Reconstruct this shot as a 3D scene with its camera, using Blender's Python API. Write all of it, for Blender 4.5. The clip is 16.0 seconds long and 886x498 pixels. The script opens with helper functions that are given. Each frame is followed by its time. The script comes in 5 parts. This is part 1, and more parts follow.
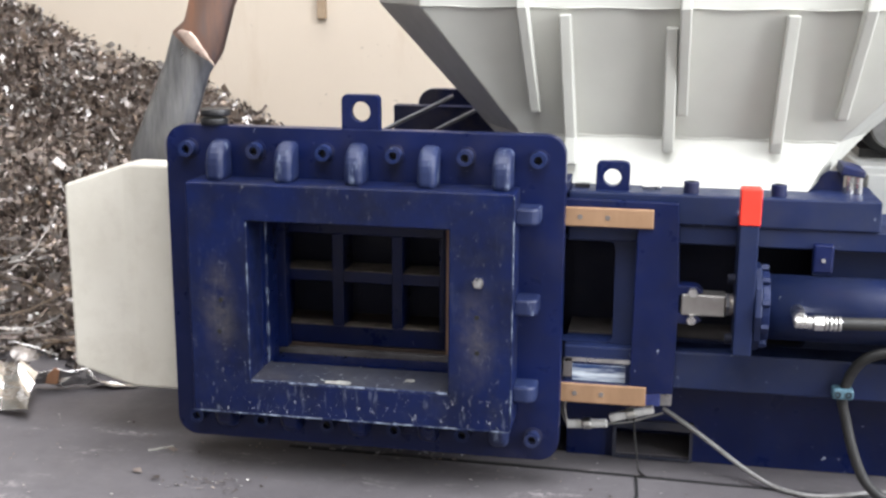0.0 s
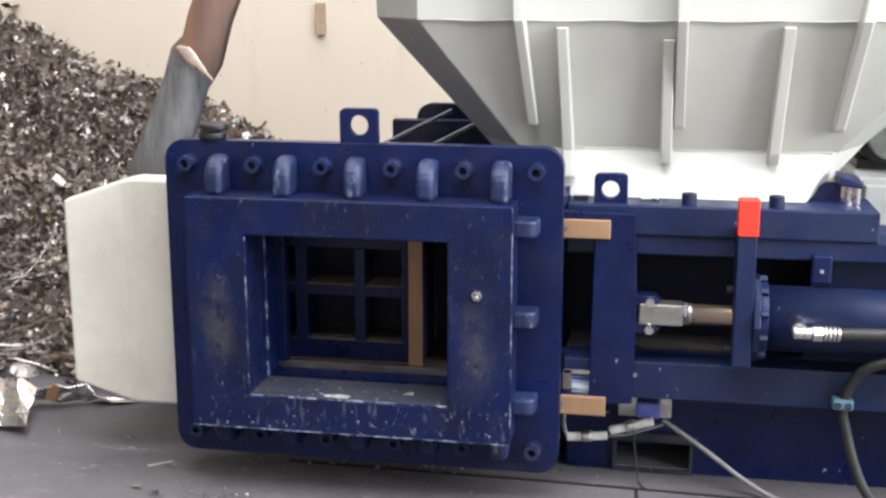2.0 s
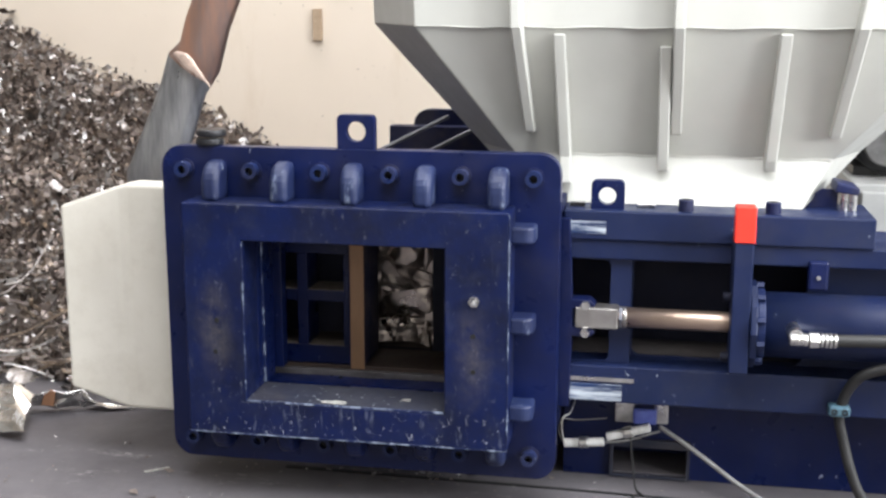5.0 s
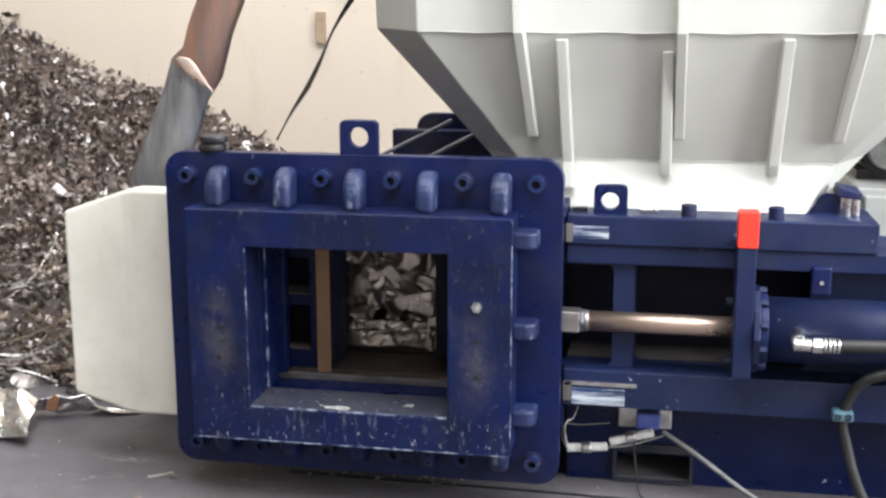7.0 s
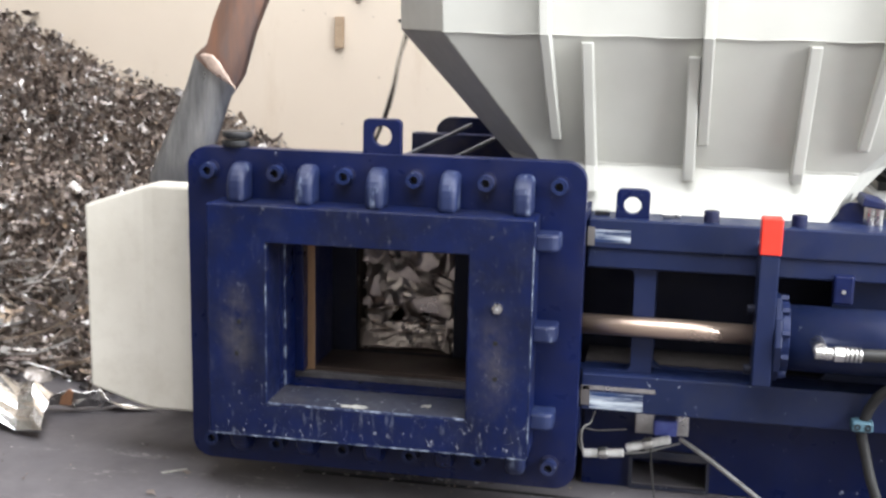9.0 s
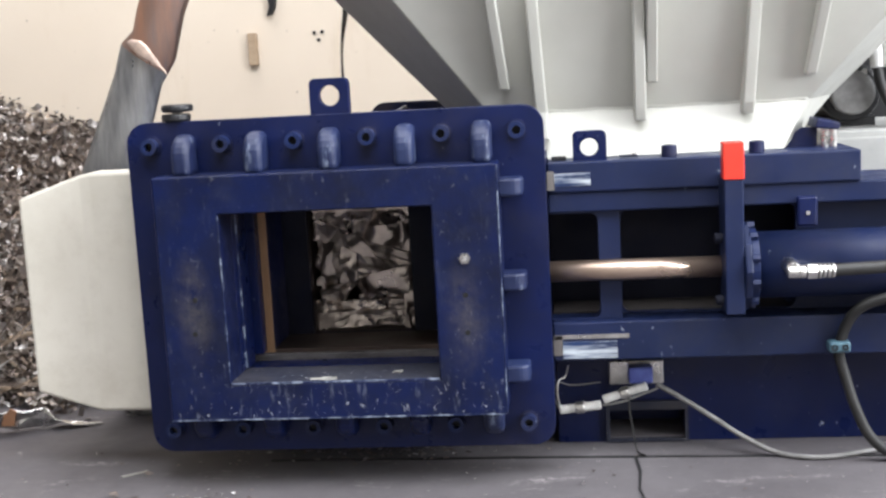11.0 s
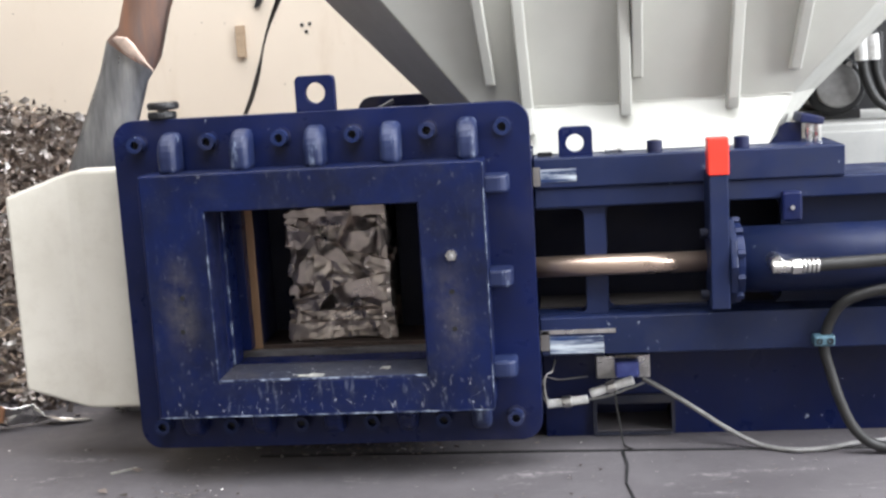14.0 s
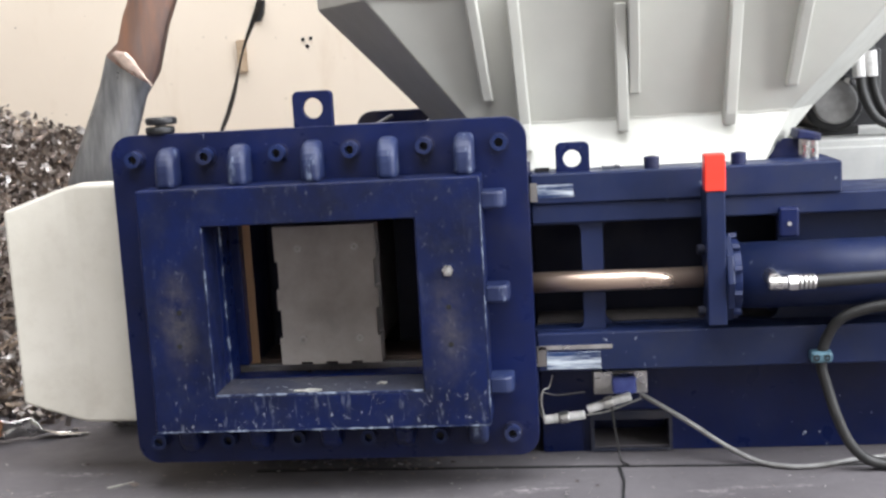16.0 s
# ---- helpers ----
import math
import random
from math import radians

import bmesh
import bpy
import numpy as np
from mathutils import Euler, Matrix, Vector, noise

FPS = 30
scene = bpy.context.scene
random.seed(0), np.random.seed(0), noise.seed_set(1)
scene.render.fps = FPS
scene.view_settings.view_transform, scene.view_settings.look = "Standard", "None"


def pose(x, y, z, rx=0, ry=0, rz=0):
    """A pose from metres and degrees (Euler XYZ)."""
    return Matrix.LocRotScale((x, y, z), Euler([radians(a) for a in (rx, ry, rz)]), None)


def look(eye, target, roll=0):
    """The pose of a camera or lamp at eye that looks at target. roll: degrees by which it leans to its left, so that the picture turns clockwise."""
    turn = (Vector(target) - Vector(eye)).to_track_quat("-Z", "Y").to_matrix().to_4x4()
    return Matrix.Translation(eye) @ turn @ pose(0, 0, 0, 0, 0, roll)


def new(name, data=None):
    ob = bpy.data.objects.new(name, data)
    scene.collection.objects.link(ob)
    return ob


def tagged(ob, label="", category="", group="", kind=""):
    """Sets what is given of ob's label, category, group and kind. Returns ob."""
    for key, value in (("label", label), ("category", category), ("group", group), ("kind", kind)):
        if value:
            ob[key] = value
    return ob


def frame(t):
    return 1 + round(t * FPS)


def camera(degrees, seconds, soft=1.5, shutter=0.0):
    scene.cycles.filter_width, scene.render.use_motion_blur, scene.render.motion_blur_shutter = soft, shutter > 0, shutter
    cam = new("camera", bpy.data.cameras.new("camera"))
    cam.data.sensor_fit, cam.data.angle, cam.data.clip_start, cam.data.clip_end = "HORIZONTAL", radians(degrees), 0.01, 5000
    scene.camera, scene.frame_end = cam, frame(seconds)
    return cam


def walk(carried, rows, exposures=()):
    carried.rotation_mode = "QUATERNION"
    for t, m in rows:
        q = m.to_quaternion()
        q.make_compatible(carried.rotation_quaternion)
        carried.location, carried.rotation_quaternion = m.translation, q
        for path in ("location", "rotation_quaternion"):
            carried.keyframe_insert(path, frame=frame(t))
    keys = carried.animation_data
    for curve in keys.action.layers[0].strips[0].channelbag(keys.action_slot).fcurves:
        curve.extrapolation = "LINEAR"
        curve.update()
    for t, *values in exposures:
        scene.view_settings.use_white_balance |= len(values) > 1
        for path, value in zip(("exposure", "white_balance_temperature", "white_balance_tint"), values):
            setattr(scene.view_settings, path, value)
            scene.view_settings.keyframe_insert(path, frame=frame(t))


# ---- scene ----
# t, eye x y z, yaw, pitch, roll (degrees)
PATH = [
    (0, 0.704, -2.716, 1.234, 10.49, -13.00, 0.34),
    (0.5, 0.705, -2.719, 1.234, 10.50, -12.74, 0.27),
    (1, 0.708, -2.718, 1.229, 10.43, -12.48, 0.15),
    (1.5, 0.703, -2.717, 1.235, 10.38, -12.49, 0.17),
    (2, 0.711, -2.719, 1.226, 10.55, -12.20, 0.01),
    (2.5, 0.709, -2.721, 1.230, 10.43, -12.27, 0.28),
    (3, 0.716, -2.717, 1.230, 10.56, -12.25, 0.26),
    (3.5, 0.705, -2.716, 1.237, 10.39, -12.38, 0.22),
    (4, 0.712, -2.718, 1.233, 10.48, -12.21, 0.14),
    (6.5, 0.703, -2.721, 1.227, 10.16, -11.86, -0.00),
    (7, 0.712, -2.718, 1.241, 10.57, -11.94, -0.04),
    (7.5, 0.711, -2.723, 1.219, 10.70, -11.18, 0.10),
    (8, 0.722, -2.721, 1.230, 11.10, -11.25, -0.02),
    (8.5, 0.715, -2.725, 1.222, 11.02, -10.87, 0.09),
    (8.8, 0.697, -2.725, 1.219, 11.06, -11.54, 0.80),
    (9, 0.677, -2.725, 1.210, 10.87, -11.31, 1.19),
    (9.2, 0.650, -2.724, 1.178, 10.12, -11.49, 2.20),
    (9.5, 0.617, -2.720, 1.114, 11.12, -10.40, 0.38),
    (9.7, 0.611, -2.719, 1.092, 12.27, -9.44, 0.00),
    (10, 0.585, -2.717, 1.035, 10.29, -9.04, -1.36),
    (10.2, 0.546, -2.703, 0.975, 7.06, -8.49, -2.42),
    (12.3, 0.556, -2.711, 0.962, 6.18, -9.34, -3.37),
    (12.5, 0.571, -2.707, 0.972, 6.68, -9.48, -3.28),
    (13, 0.565, -2.711, 0.994, 6.60, -9.87, -3.44),
    (13.5, 0.559, -2.709, 0.995, 6.35, -9.79, -3.24),
    (14, 0.559, -2.709, 0.988, 5.98, -9.29, -3.36),
    (14.5, 0.567, -2.707, 0.988, 6.14, -9.07, -3.56),
    (15, 0.562, -2.704, 0.996, 6.16, -9.09, -3.19),
    (15.5, 0.563, -2.710, 0.987, 6.30, -8.79, -3.26),
    (16, 0.574, -2.709, 0.992, 6.10, -8.64, -3.23),
]


def heading(yaw, pitch, roll):
    """Turn of a camera that looks along +y when all angles are zero."""
    return (Matrix.Rotation(radians(yaw), 4, "Z") @ Matrix.Rotation(radians(90 + pitch), 4, "X")
            @ Matrix.Rotation(radians(roll), 4, "Z"))


cam = camera(40.84, 16.0, soft=2.6, shutter=0.5)
walk(cam, [(t, Matrix.Translation((x, y, z)) @ heading(a, b, c)) for t, x, y, z, a, b, c in PATH])

# ---- world and light ----
world = bpy.data.worlds.new("sky")
world.use_nodes = True
scene.world = world
sky = world.node_tree.nodes.new("ShaderNodeTexSky")
sky.sky_type, sky.sun_disc = "NISHITA", False
sky.sun_elevation, sky.sun_rotation = radians(50), radians(200)
world.node_tree.links.new(sky.outputs[0], world.node_tree.nodes["Background"].inputs[0])
world.node_tree.nodes["Background"].inputs[1].default_value = 0.10


def area(name, eye, target, sx, sy, power, color):
    data = bpy.data.lights.new(name, "AREA")
    data.shape, data.size, data.size_y, data.energy, data.color = "RECTANGLE", sx, sy, power, color
    ob = new(name, data)
    ob.matrix_world = look(eye, target)
    return ob


# unseen area lamps added in the shed's made-up side and roof openings
area("added_side_light", (4.95, -1.7, 2.7), (0.0, -1.7, 2.7), 3.8, 3.0, 590, (0.93, 0.955, 1.0))
area("added_front_light", (1.2, -2.3, 4.95), (1.2, -2.29, 0), 5.0, 2.8, 480, (0.93, 0.955, 1.0))
area("added_rear_light", (-1.0, 1.55, 4.95), (-1.0, 1.56, 0), 5.0, 1.4, 165, (0.98, 0.98, 1.0))
scene.view_settings.exposure = 0.30

# ---- materials ----


class Nodes:
    """Short hand for building one material."""

    def __init__(self, name, rough=0.5, metal=0.0):
        self.mat = bpy.data.materials.new(name)
        self.mat.use_nodes = True
        self.tree = self.mat.node_tree
        self.out = self.tree.nodes["Principled BSDF"]
        self.out.inputs["Roughness"].default_value = rough
        self.out.inputs["Metallic"].default_value = metal
        self.out.inputs["Specular IOR Level"].default_value = 0.45
        self.coord = self.tree.nodes.new("ShaderNodeTexCoord").outputs["Object"]

    def link(self, a, b):
        self.tree.links.new(a, b)

    def noise(self, scale, detail=4.0, rough=0.6, stretch=None):
        n = self.tree.nodes.new("ShaderNodeTexNoise")
        n.inputs["Scale"].default_value, n.inputs["Detail"].default_value, n.inputs["Roughness"].default_value = scale, detail, rough
        co = self.coord
        if stretch:
            m = self.tree.nodes.new("ShaderNodeMapping")
            m.inputs["Scale"].default_value = stretch
            self.link(co, m.inputs[0])
            co = m.outputs[0]
        self.link(co, n.inputs["Vector"])
        return n.outputs["Fac"]

    def ramp(self, fac, stops):
        r = self.tree.nodes.new("ShaderNodeValToRGB")
        while len(r.color_ramp.elements) < len(stops):
            r.color_ramp.elements.new(0.5)
        for e, (p, c) in zip(r.color_ramp.elements, stops):
            e.position = p
            e.color = (*c, 1) if isinstance(c, tuple) else (c, c, c, 1)
        self.link(fac, r.inputs[0])
        return r.outputs[0]

    def mix(self, fac, a, b, kind="MIX"):
        m = self.tree.nodes.new("ShaderNodeMix")
        m.data_type, m.blend_type = "RGBA", kind
        for v, i in ((fac, m.inputs[0]), (a, m.inputs[6]), (b, m.inputs[7])):
            if isinstance(v, (int, float)):
                i.default_value = v
            elif isinstance(v, tuple):
                i.default_value = (*v, 1)
            else:
                self.link(v, i)
        return m.outputs[2]

    def mul(self, a, b):
        m = self.tree.nodes.new("ShaderNodeMath")
        m.operation = "MULTIPLY"
        for v, i in ((a, m.inputs[0]), (b, m.inputs[1])):
            if isinstance(v, (int, float)):
                i.default_value = v
            else:
                self.link(v, i)
        return m.outputs[0]

    def color(self, c):
        self.link(c, self.out.inputs["Base Color"])

    def rough(self, c):
        self.link(c, self.out.inputs["Roughness"])

    def bump(self, h, strength=0.2, distance=0.005):
        b = self.tree.nodes.new("ShaderNodeBump")
        b.inputs["Strength"].default_value, b.inputs["Distance"].default_value = strength, distance
        self.link(h, b.inputs["Height"])
        self.link(b.outputs[0], self.out.inputs["Normal"])


def paint(name, base, dark, chip, chips=0.0, dirt=0.0, rough=0.42, dirt_color=(0.07, 0.06, 0.05)):
    """Brushed machine paint: cloudy tone, chips with their own edges, greasy dirt."""
    n = Nodes(name, rough)
    n.out.inputs["Specular IOR Level"].default_value = 0.45 if max(base) > 0.2 else 0.3
    c = n.mix(n.ramp(n.noise(5, 5), [(0.3, 0.0), (0.7, 1.0)]), base, dark)
    if dirt:
        d = n.ramp(n.noise(4.2, 6, 0.65), [(0.52, 0.0), (0.72, dirt)])
        c = n.mix(d, c, dirt_color)
        g = n.ramp(n.noise(22, 5, 0.7), [(0.5, 0.0), (0.8, dirt * 0.6)])
        c = n.mix(g, c, dirt_color)
    if chips:
        a = n.ramp(n.noise(75, 3, 0.6, (1, 1, 0.55)), [(0.70 - 0.06 * chips, 0.0), (0.73 - 0.06 * chips, 1.0)])
        where = n.ramp(n.noise(7, 3), [(0.45, 0.0), (0.6, 1.0)])
        c = n.mix(n.mul(a, where), c, chip)
    n.color(c)
    n.rough(n.ramp(n.noise(14, 4), [(0.3, rough - 0.1), (0.75, rough + 0.2)]))
    n.bump(n.noise(160, 3), 0.12, 0.002)
    return n.mat


BLUE, BLUE2 = (0.0020, 0.0078, 0.056), (0.0020, 0.0050, 0.030)
M = {}
M["blue"] = paint("blue_paint", BLUE, BLUE2, (0.30, 0.33, 0.40), 0.05, 0.14, 0.33)


def worn_blue():
    """Door frame paint: fine flakes missing low down and at the hinge side, two oily patches."""
    n = Nodes("worn_blue_paint", 0.42)
    n.out.inputs["Specular IOR Level"].default_value = 0.26
    c = n.mix(n.ramp(n.noise(7, 6, 0.65), [(0.35, 0.0), (0.65, 1.0)]), (0.0024, 0.0082, 0.052), (0.0024, 0.0046, 0.022))
    c = n.mix(n.ramp(n.noise(16, 6, 0.7), [(0.5, 0.0), (0.8, 0.35)]), c, (0.032, 0.036, 0.056))
    sep = n.tree.nodes.new("ShaderNodeSeparateXYZ")
    n.link(n.coord, sep.inputs[0])
    low = n.ramp(sep.outputs["Z"], [(0.19, 1.0), (0.34, 0.12)])
    for cx, cz, k in ((-0.325, 0.45, 0.75), (0.300, 0.42, 0.6)):
        m = n.tree.nodes.new("ShaderNodeMapping")
        m.vector_type = "POINT"
        m.inputs["Location"].default_value = (-cx / 0.055, 0, -cz / 0.15)
        m.inputs["Scale"].default_value = (1 / 0.055, 0.0, 1 / 0.15)
        n.link(n.coord, m.inputs[0])
        g = n.tree.nodes.new("ShaderNodeTexGradient")
        g.gradient_type = "SPHERICAL"
        n.link(m.outputs[0], g.inputs[0])
        blot = n.mul(n.ramp(g.outputs["Fac"], [(0.0, 0.0), (0.8, 1.0)]), n.ramp(n.noise(17, 7, 0.75), [(0.36, 0.0), (0.66, k)]))
        c = n.mix(blot, c, (0.075, 0.068, 0.068))
    drip = n.ramp(n.noise(60, 4, 0.65, (1, 1, 0.22)), [(0.60, 0.0), (0.72, 0.5)])
    c = n.mix(n.mul(drip, low), c, (0.20, 0.22, 0.27))
    fleck = n.ramp(n.noise(105, 6, 0.8, (1, 1, 0.4)), [(0.615, 0.0), (0.668, 0.8)])
    c = n.mix(n.mul(fleck, low), c, (0.60, 0.62, 0.66))
    big = n.ramp(n.noise(40, 7, 0.8, (1, 1, 0.65)), [(0.642, 0.0), (0.665, 0.95)])
    c = n.mix(n.mul(big, low), c, (0.62, 0.64, 0.66))
    few = n.ramp(n.noise(46, 6, 0.75, (1, 1, 0.45)), [(0.69, 0.0), (0.712, 0.9)])
    c = n.mix(few, c, (0.45, 0.50, 0.60))
    n.color(c)
    n.rough(n.ramp(n.noise(14, 4), [(0.3, 0.32), (0.75, 0.65)]))
    n.bump(n.noise(120, 4), 0.2, 0.002)
    return n.mat


M["blue_worn"] = worn_blue()
# paler, greyer blue: reflected sheen of rails and cylinder put into the colour
M["blue_grey"] = paint("sheen_rail_paint", (0.0090, 0.0165, 0.062), (0.006, 0.0115, 0.040), (0.30, 0.33, 0.38), 0.05, 0.35, 0.42, (0.030, 0.033, 0.045))
M["blue_dark"] = paint("dull_blue_paint", (0.0035, 0.008, 0.05), (0.003, 0.006, 0.032), (0.3, 0.3, 0.3), 0.0, 0.5, 0.55)
M["blue_light"] = paint("scuffed_blue_paint", (0.006, 0.017, 0.080), (0.004, 0.010, 0.045), (0.35, 0.40, 0.48), 0.1, 0.4, 0.5)
# near-black blue for recessed parts: their deep shade is put into the colour
M["dark_blue"] = paint("shaded_greasy_paint", (0.003, 0.005, 0.02), (0.002, 0.003, 0.012), (0.1, 0.1, 0.1), 0.0, 0.4, 0.6, (0.012, 0.01, 0.009))
M["white"] = paint("white_paint", (0.63, 0.595, 0.52), (0.565, 0.53, 0.455), (0.3, 0.28, 0.25), 0.0, 0.45, 0.45, (0.40, 0.355, 0.285))
M["hopper"] = paint("grey_white_paint", (0.475, 0.472, 0.43), (0.43, 0.425, 0.385), (0.3, 0.28, 0.25), 0.0, 0.10, 0.45, (0.4, 0.37, 0.32))
M["red"] = paint("red_paint", (0.80, 0.045, 0.022), (0.72, 0.035, 0.02), (0.8, 0.5, 0.4), 0.0, 0.05, 0.4)


def metal(name, base, dark, rough, scale=30, stretch=None, bump=0.15, m=1.0):
    n = Nodes(name, rough, m)
    n.color(n.mix(n.ramp(n.noise(scale, 5, 0.65, stretch), [(0.3, 0.0), (0.7, 1.0)]), base, dark))
    n.rough(n.ramp(n.noise(scale * 0.6, 4), [(0.3, rough - 0.1), (0.7, rough + 0.15)]))
    n.bump(n.noise(scale * 5, 3), bump, 0.002)
    return n.mat


M["bronze"] = metal("bronze", (0.37, 0.225, 0.130), (0.27, 0.16, 0.09), 0.5, 18, (1, 1, 0.3), 0.1, 0.35)
M["chrome"] = metal("chromed_rod", (0.60, 0.46, 0.37), (0.40, 0.30, 0.235), 0.30, 14, (0.12, 1, 1), 0.03, 0.9)
M["steel"] = metal("bare_steel", (0.42, 0.40, 0.38), (0.30, 0.28, 0.27), 0.45, 20)
M["brace"] = metal("dull_brace_steel", (0.17, 0.17, 0.19), (0.10, 0.10, 0.12), 0.5, 20, None, 0.1, 0.3)
M["zinc"] = metal("zinc_fitting", (0.75, 0.74, 0.72), (0.5, 0.49, 0.47), 0.3, 40)
M["platen"] = metal("worn_platen_steel", (0.33, 0.295, 0.275), (0.22, 0.195, 0.185), 0.6, 9, None, 0.1, 0.3)
M["lip"] = metal("scraped_steel", (0.19, 0.18, 0.185), (0.065, 0.06, 0.065), 0.5, 35, (0.3, 1, 1), 0.3, 0.5)
M["liner"] = metal("oily_liner_steel", (0.090, 0.062, 0.050), (0.035, 0.028, 0.027), 0.5, 8, None, 0.2, 0.3)
M["bale"] = metal("crushed_tin", (0.58, 0.51, 0.465), (0.34, 0.29, 0.26), 0.32, 17, None, 0.10, 0.90)
# darker tin for the core: shade in the bale's gaps put into colour
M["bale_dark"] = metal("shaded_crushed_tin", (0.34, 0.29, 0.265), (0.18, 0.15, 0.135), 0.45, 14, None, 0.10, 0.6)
M["foil"] = metal("crumpled_tinplate", (0.86, 0.85, 0.84), (0.48, 0.47, 0.46), 0.24, 14, None, 0.3)
M["pipe"] = metal("bent_sheet_steel", (0.44, 0.435, 0.43), (0.13, 0.13, 0.142), 0.36, 22, (1, 1, 0.10), 0.2, 0.75)
M["copper"] = metal("reddish_sheet", (0.50, 0.27, 0.185), (0.22, 0.195, 0.195), 0.34, 20, (1, 1, 0.10), 0.2, 0.75)
M["grime"] = metal("greasy_brown_dust", (0.052, 0.044, 0.041), (0.026, 0.022, 0.022), 0.8, 14, None, 0.3, 0.0)
M["dust"] = metal("dry_dust", (0.30, 0.26, 0.22), (0.14, 0.12, 0.10), 0.9, 30, None, 0.2, 0.0)
M["fold"] = metal("bright_torn_sheet", (0.72, 0.55, 0.45), (0.45, 0.34, 0.29), 0.4, 45, None, 0.3, 0.5)
M["rusty"] = metal("rusty_tin", (0.42, 0.22, 0.12), (0.26, 0.13, 0.08), 0.6, 30, None, 0.2, 0.2)
M["chip"] = metal("pale_chip", (0.50, 0.49, 0.44), (0.16, 0.16, 0.15), 0.45, 90, None, 0.2, 0.3)
M["grey_box"] = metal("grey_cabinet", (0.45, 0.45, 0.43), (0.36, 0.36, 0.35), 0.5, 8, None, 0.05, 0.1)


def plain(name, base, dark, rough, scale=40, bump=0.2):
    n = Nodes(name, rough)
    n.color(n.mix(n.ramp(n.noise(scale, 4), [(0.3, 0.0), (0.7, 1.0)]), base, dark))
    n.bump(n.noise(scale * 4, 3), bump, 0.002)
    return n.mat


M["rubber"] = plain("black_rubber", (0.025, 0.024, 0.023), (0.015, 0.015, 0.015), 0.55)
M["black"] = plain("black_plastic", (0.018, 0.018, 0.02), (0.01, 0.01, 0.011), 0.35)
M["grey_cable"] = plain("grey_cable_sheath", (0.21, 0.205, 0.20), (0.13, 0.125, 0.12), 0.5)
M["connector"] = plain("pale_plastic", (0.72, 0.71, 0.69), (0.45, 0.44, 0.42), 0.4)
M["sensor"] = plain("blue_plastic", (0.12, 0.16, 0.48), (0.07, 0.09, 0.34), 0.4)
M["teal"] = plain("teal_tie", (0.09, 0.17, 0.21), (0.04, 0.09, 0.13), 0.4)
M["wood"] = plain("bare_wood", (0.42, 0.31, 0.21), (0.32, 0.23, 0.15), 0.7)
M["hole"] = plain("dark_bore", (0.01, 0.01, 0.011), (0.006, 0.006, 0.006), 0.7)
M["strip"] = plain("dark_ribbon", (0.035, 0.03, 0.027), (0.02, 0.017, 0.015), 0.5)
M["shed"] = plain("grey_shed_wall", (0.42, 0.40, 0.37), (0.34, 0.33, 0.30), 0.8, 2)


def wall_material():
    n = Nodes("cream_wall", 0.75)
    c = n.mix(n.ramp(n.noise(0.9, 5), [(0.3, 0.0), (0.7, 1.0)]), (0.72, 0.625, 0.515), (0.66, 0.565, 0.46))
    s = n.ramp(n.noise(3.0, 6, 0.7, (1, 1, 0.25)), [(0.55, 0.0), (0.8, 0.5)])
    c = n.mix(s, c, (0.50, 0.38, 0.26))
    k = n.ramp(n.noise(38, 2), [(0.74, 0.0), (0.76, 0.6)])
    n.color(n.mix(k, c, (0.2, 0.15, 0.11)))
    n.bump(n.noise(30, 4), 0.1, 0.003)
    return n.mat


def floor_material():
    n = Nodes("oily_concrete", 0.65)
    n.out.inputs["Specular IOR Level"].default_value = 0.2
    c = n.mix(n.ramp(n.noise(1.6, 6, 0.65), [(0.35, 0.0), (0.65, 1.0)]), (0.128, 0.118, 0.124), (0.090, 0.082, 0.087))
    c = n.mix(n.ramp(n.noise(11, 6, 0.7), [(0.5, 0.0), (0.75, 0.5)]), c, (0.080, 0.075, 0.078))
    c = n.mix(n.ramp(n.noise(120, 2), [(0.70, 0.0), (0.74, 0.8)]), c, (0.24, 0.22, 0.2))
    m = n.tree.nodes.new("ShaderNodeMapping")
    m.inputs["Location"].default_value = (-0.10 / 0.42, -0.04 / 0.17, 0)
    m.inputs["Scale"].default_value = (1 / 0.42, 1 / 0.17, 0)
    n.link(n.coord, m.inputs[0])
    g = n.tree.nodes.new("ShaderNodeTexGradient")
    g.gradient_type = "SPHERICAL"
    n.link(m.outputs[0], g.inputs[0])
    oil = n.mul(n.ramp(g.outputs["Fac"], [(0.0, 0.0), (0.5, 0.12)]), n.ramp(n.noise(9, 5, 0.65), [(0.35, 0.2), (0.6, 1.0)]))
    c = n.mix(oil, c, (0.050, 0.045, 0.046))
    streak = n.mul(n.ramp(n.noise(7, 6, 0.75, (0.45, 1.6, 1)), [(0.57, 0.0), (0.68, 0.75)]), n.ramp(n.noise(60, 4, 0.7), [(0.42, 0.0), (0.60, 1.0)]))
    c = n.mix(streak, c, (0.34, 0.31, 0.31))
    n.color(c)
    n.rough(n.ramp(n.noise(2.5, 4), [(0.35, 0.45), (0.65, 0.8)]))
    n.bump(n.noise(45, 6, 0.7), 0.3, 0.004)
    return n.mat


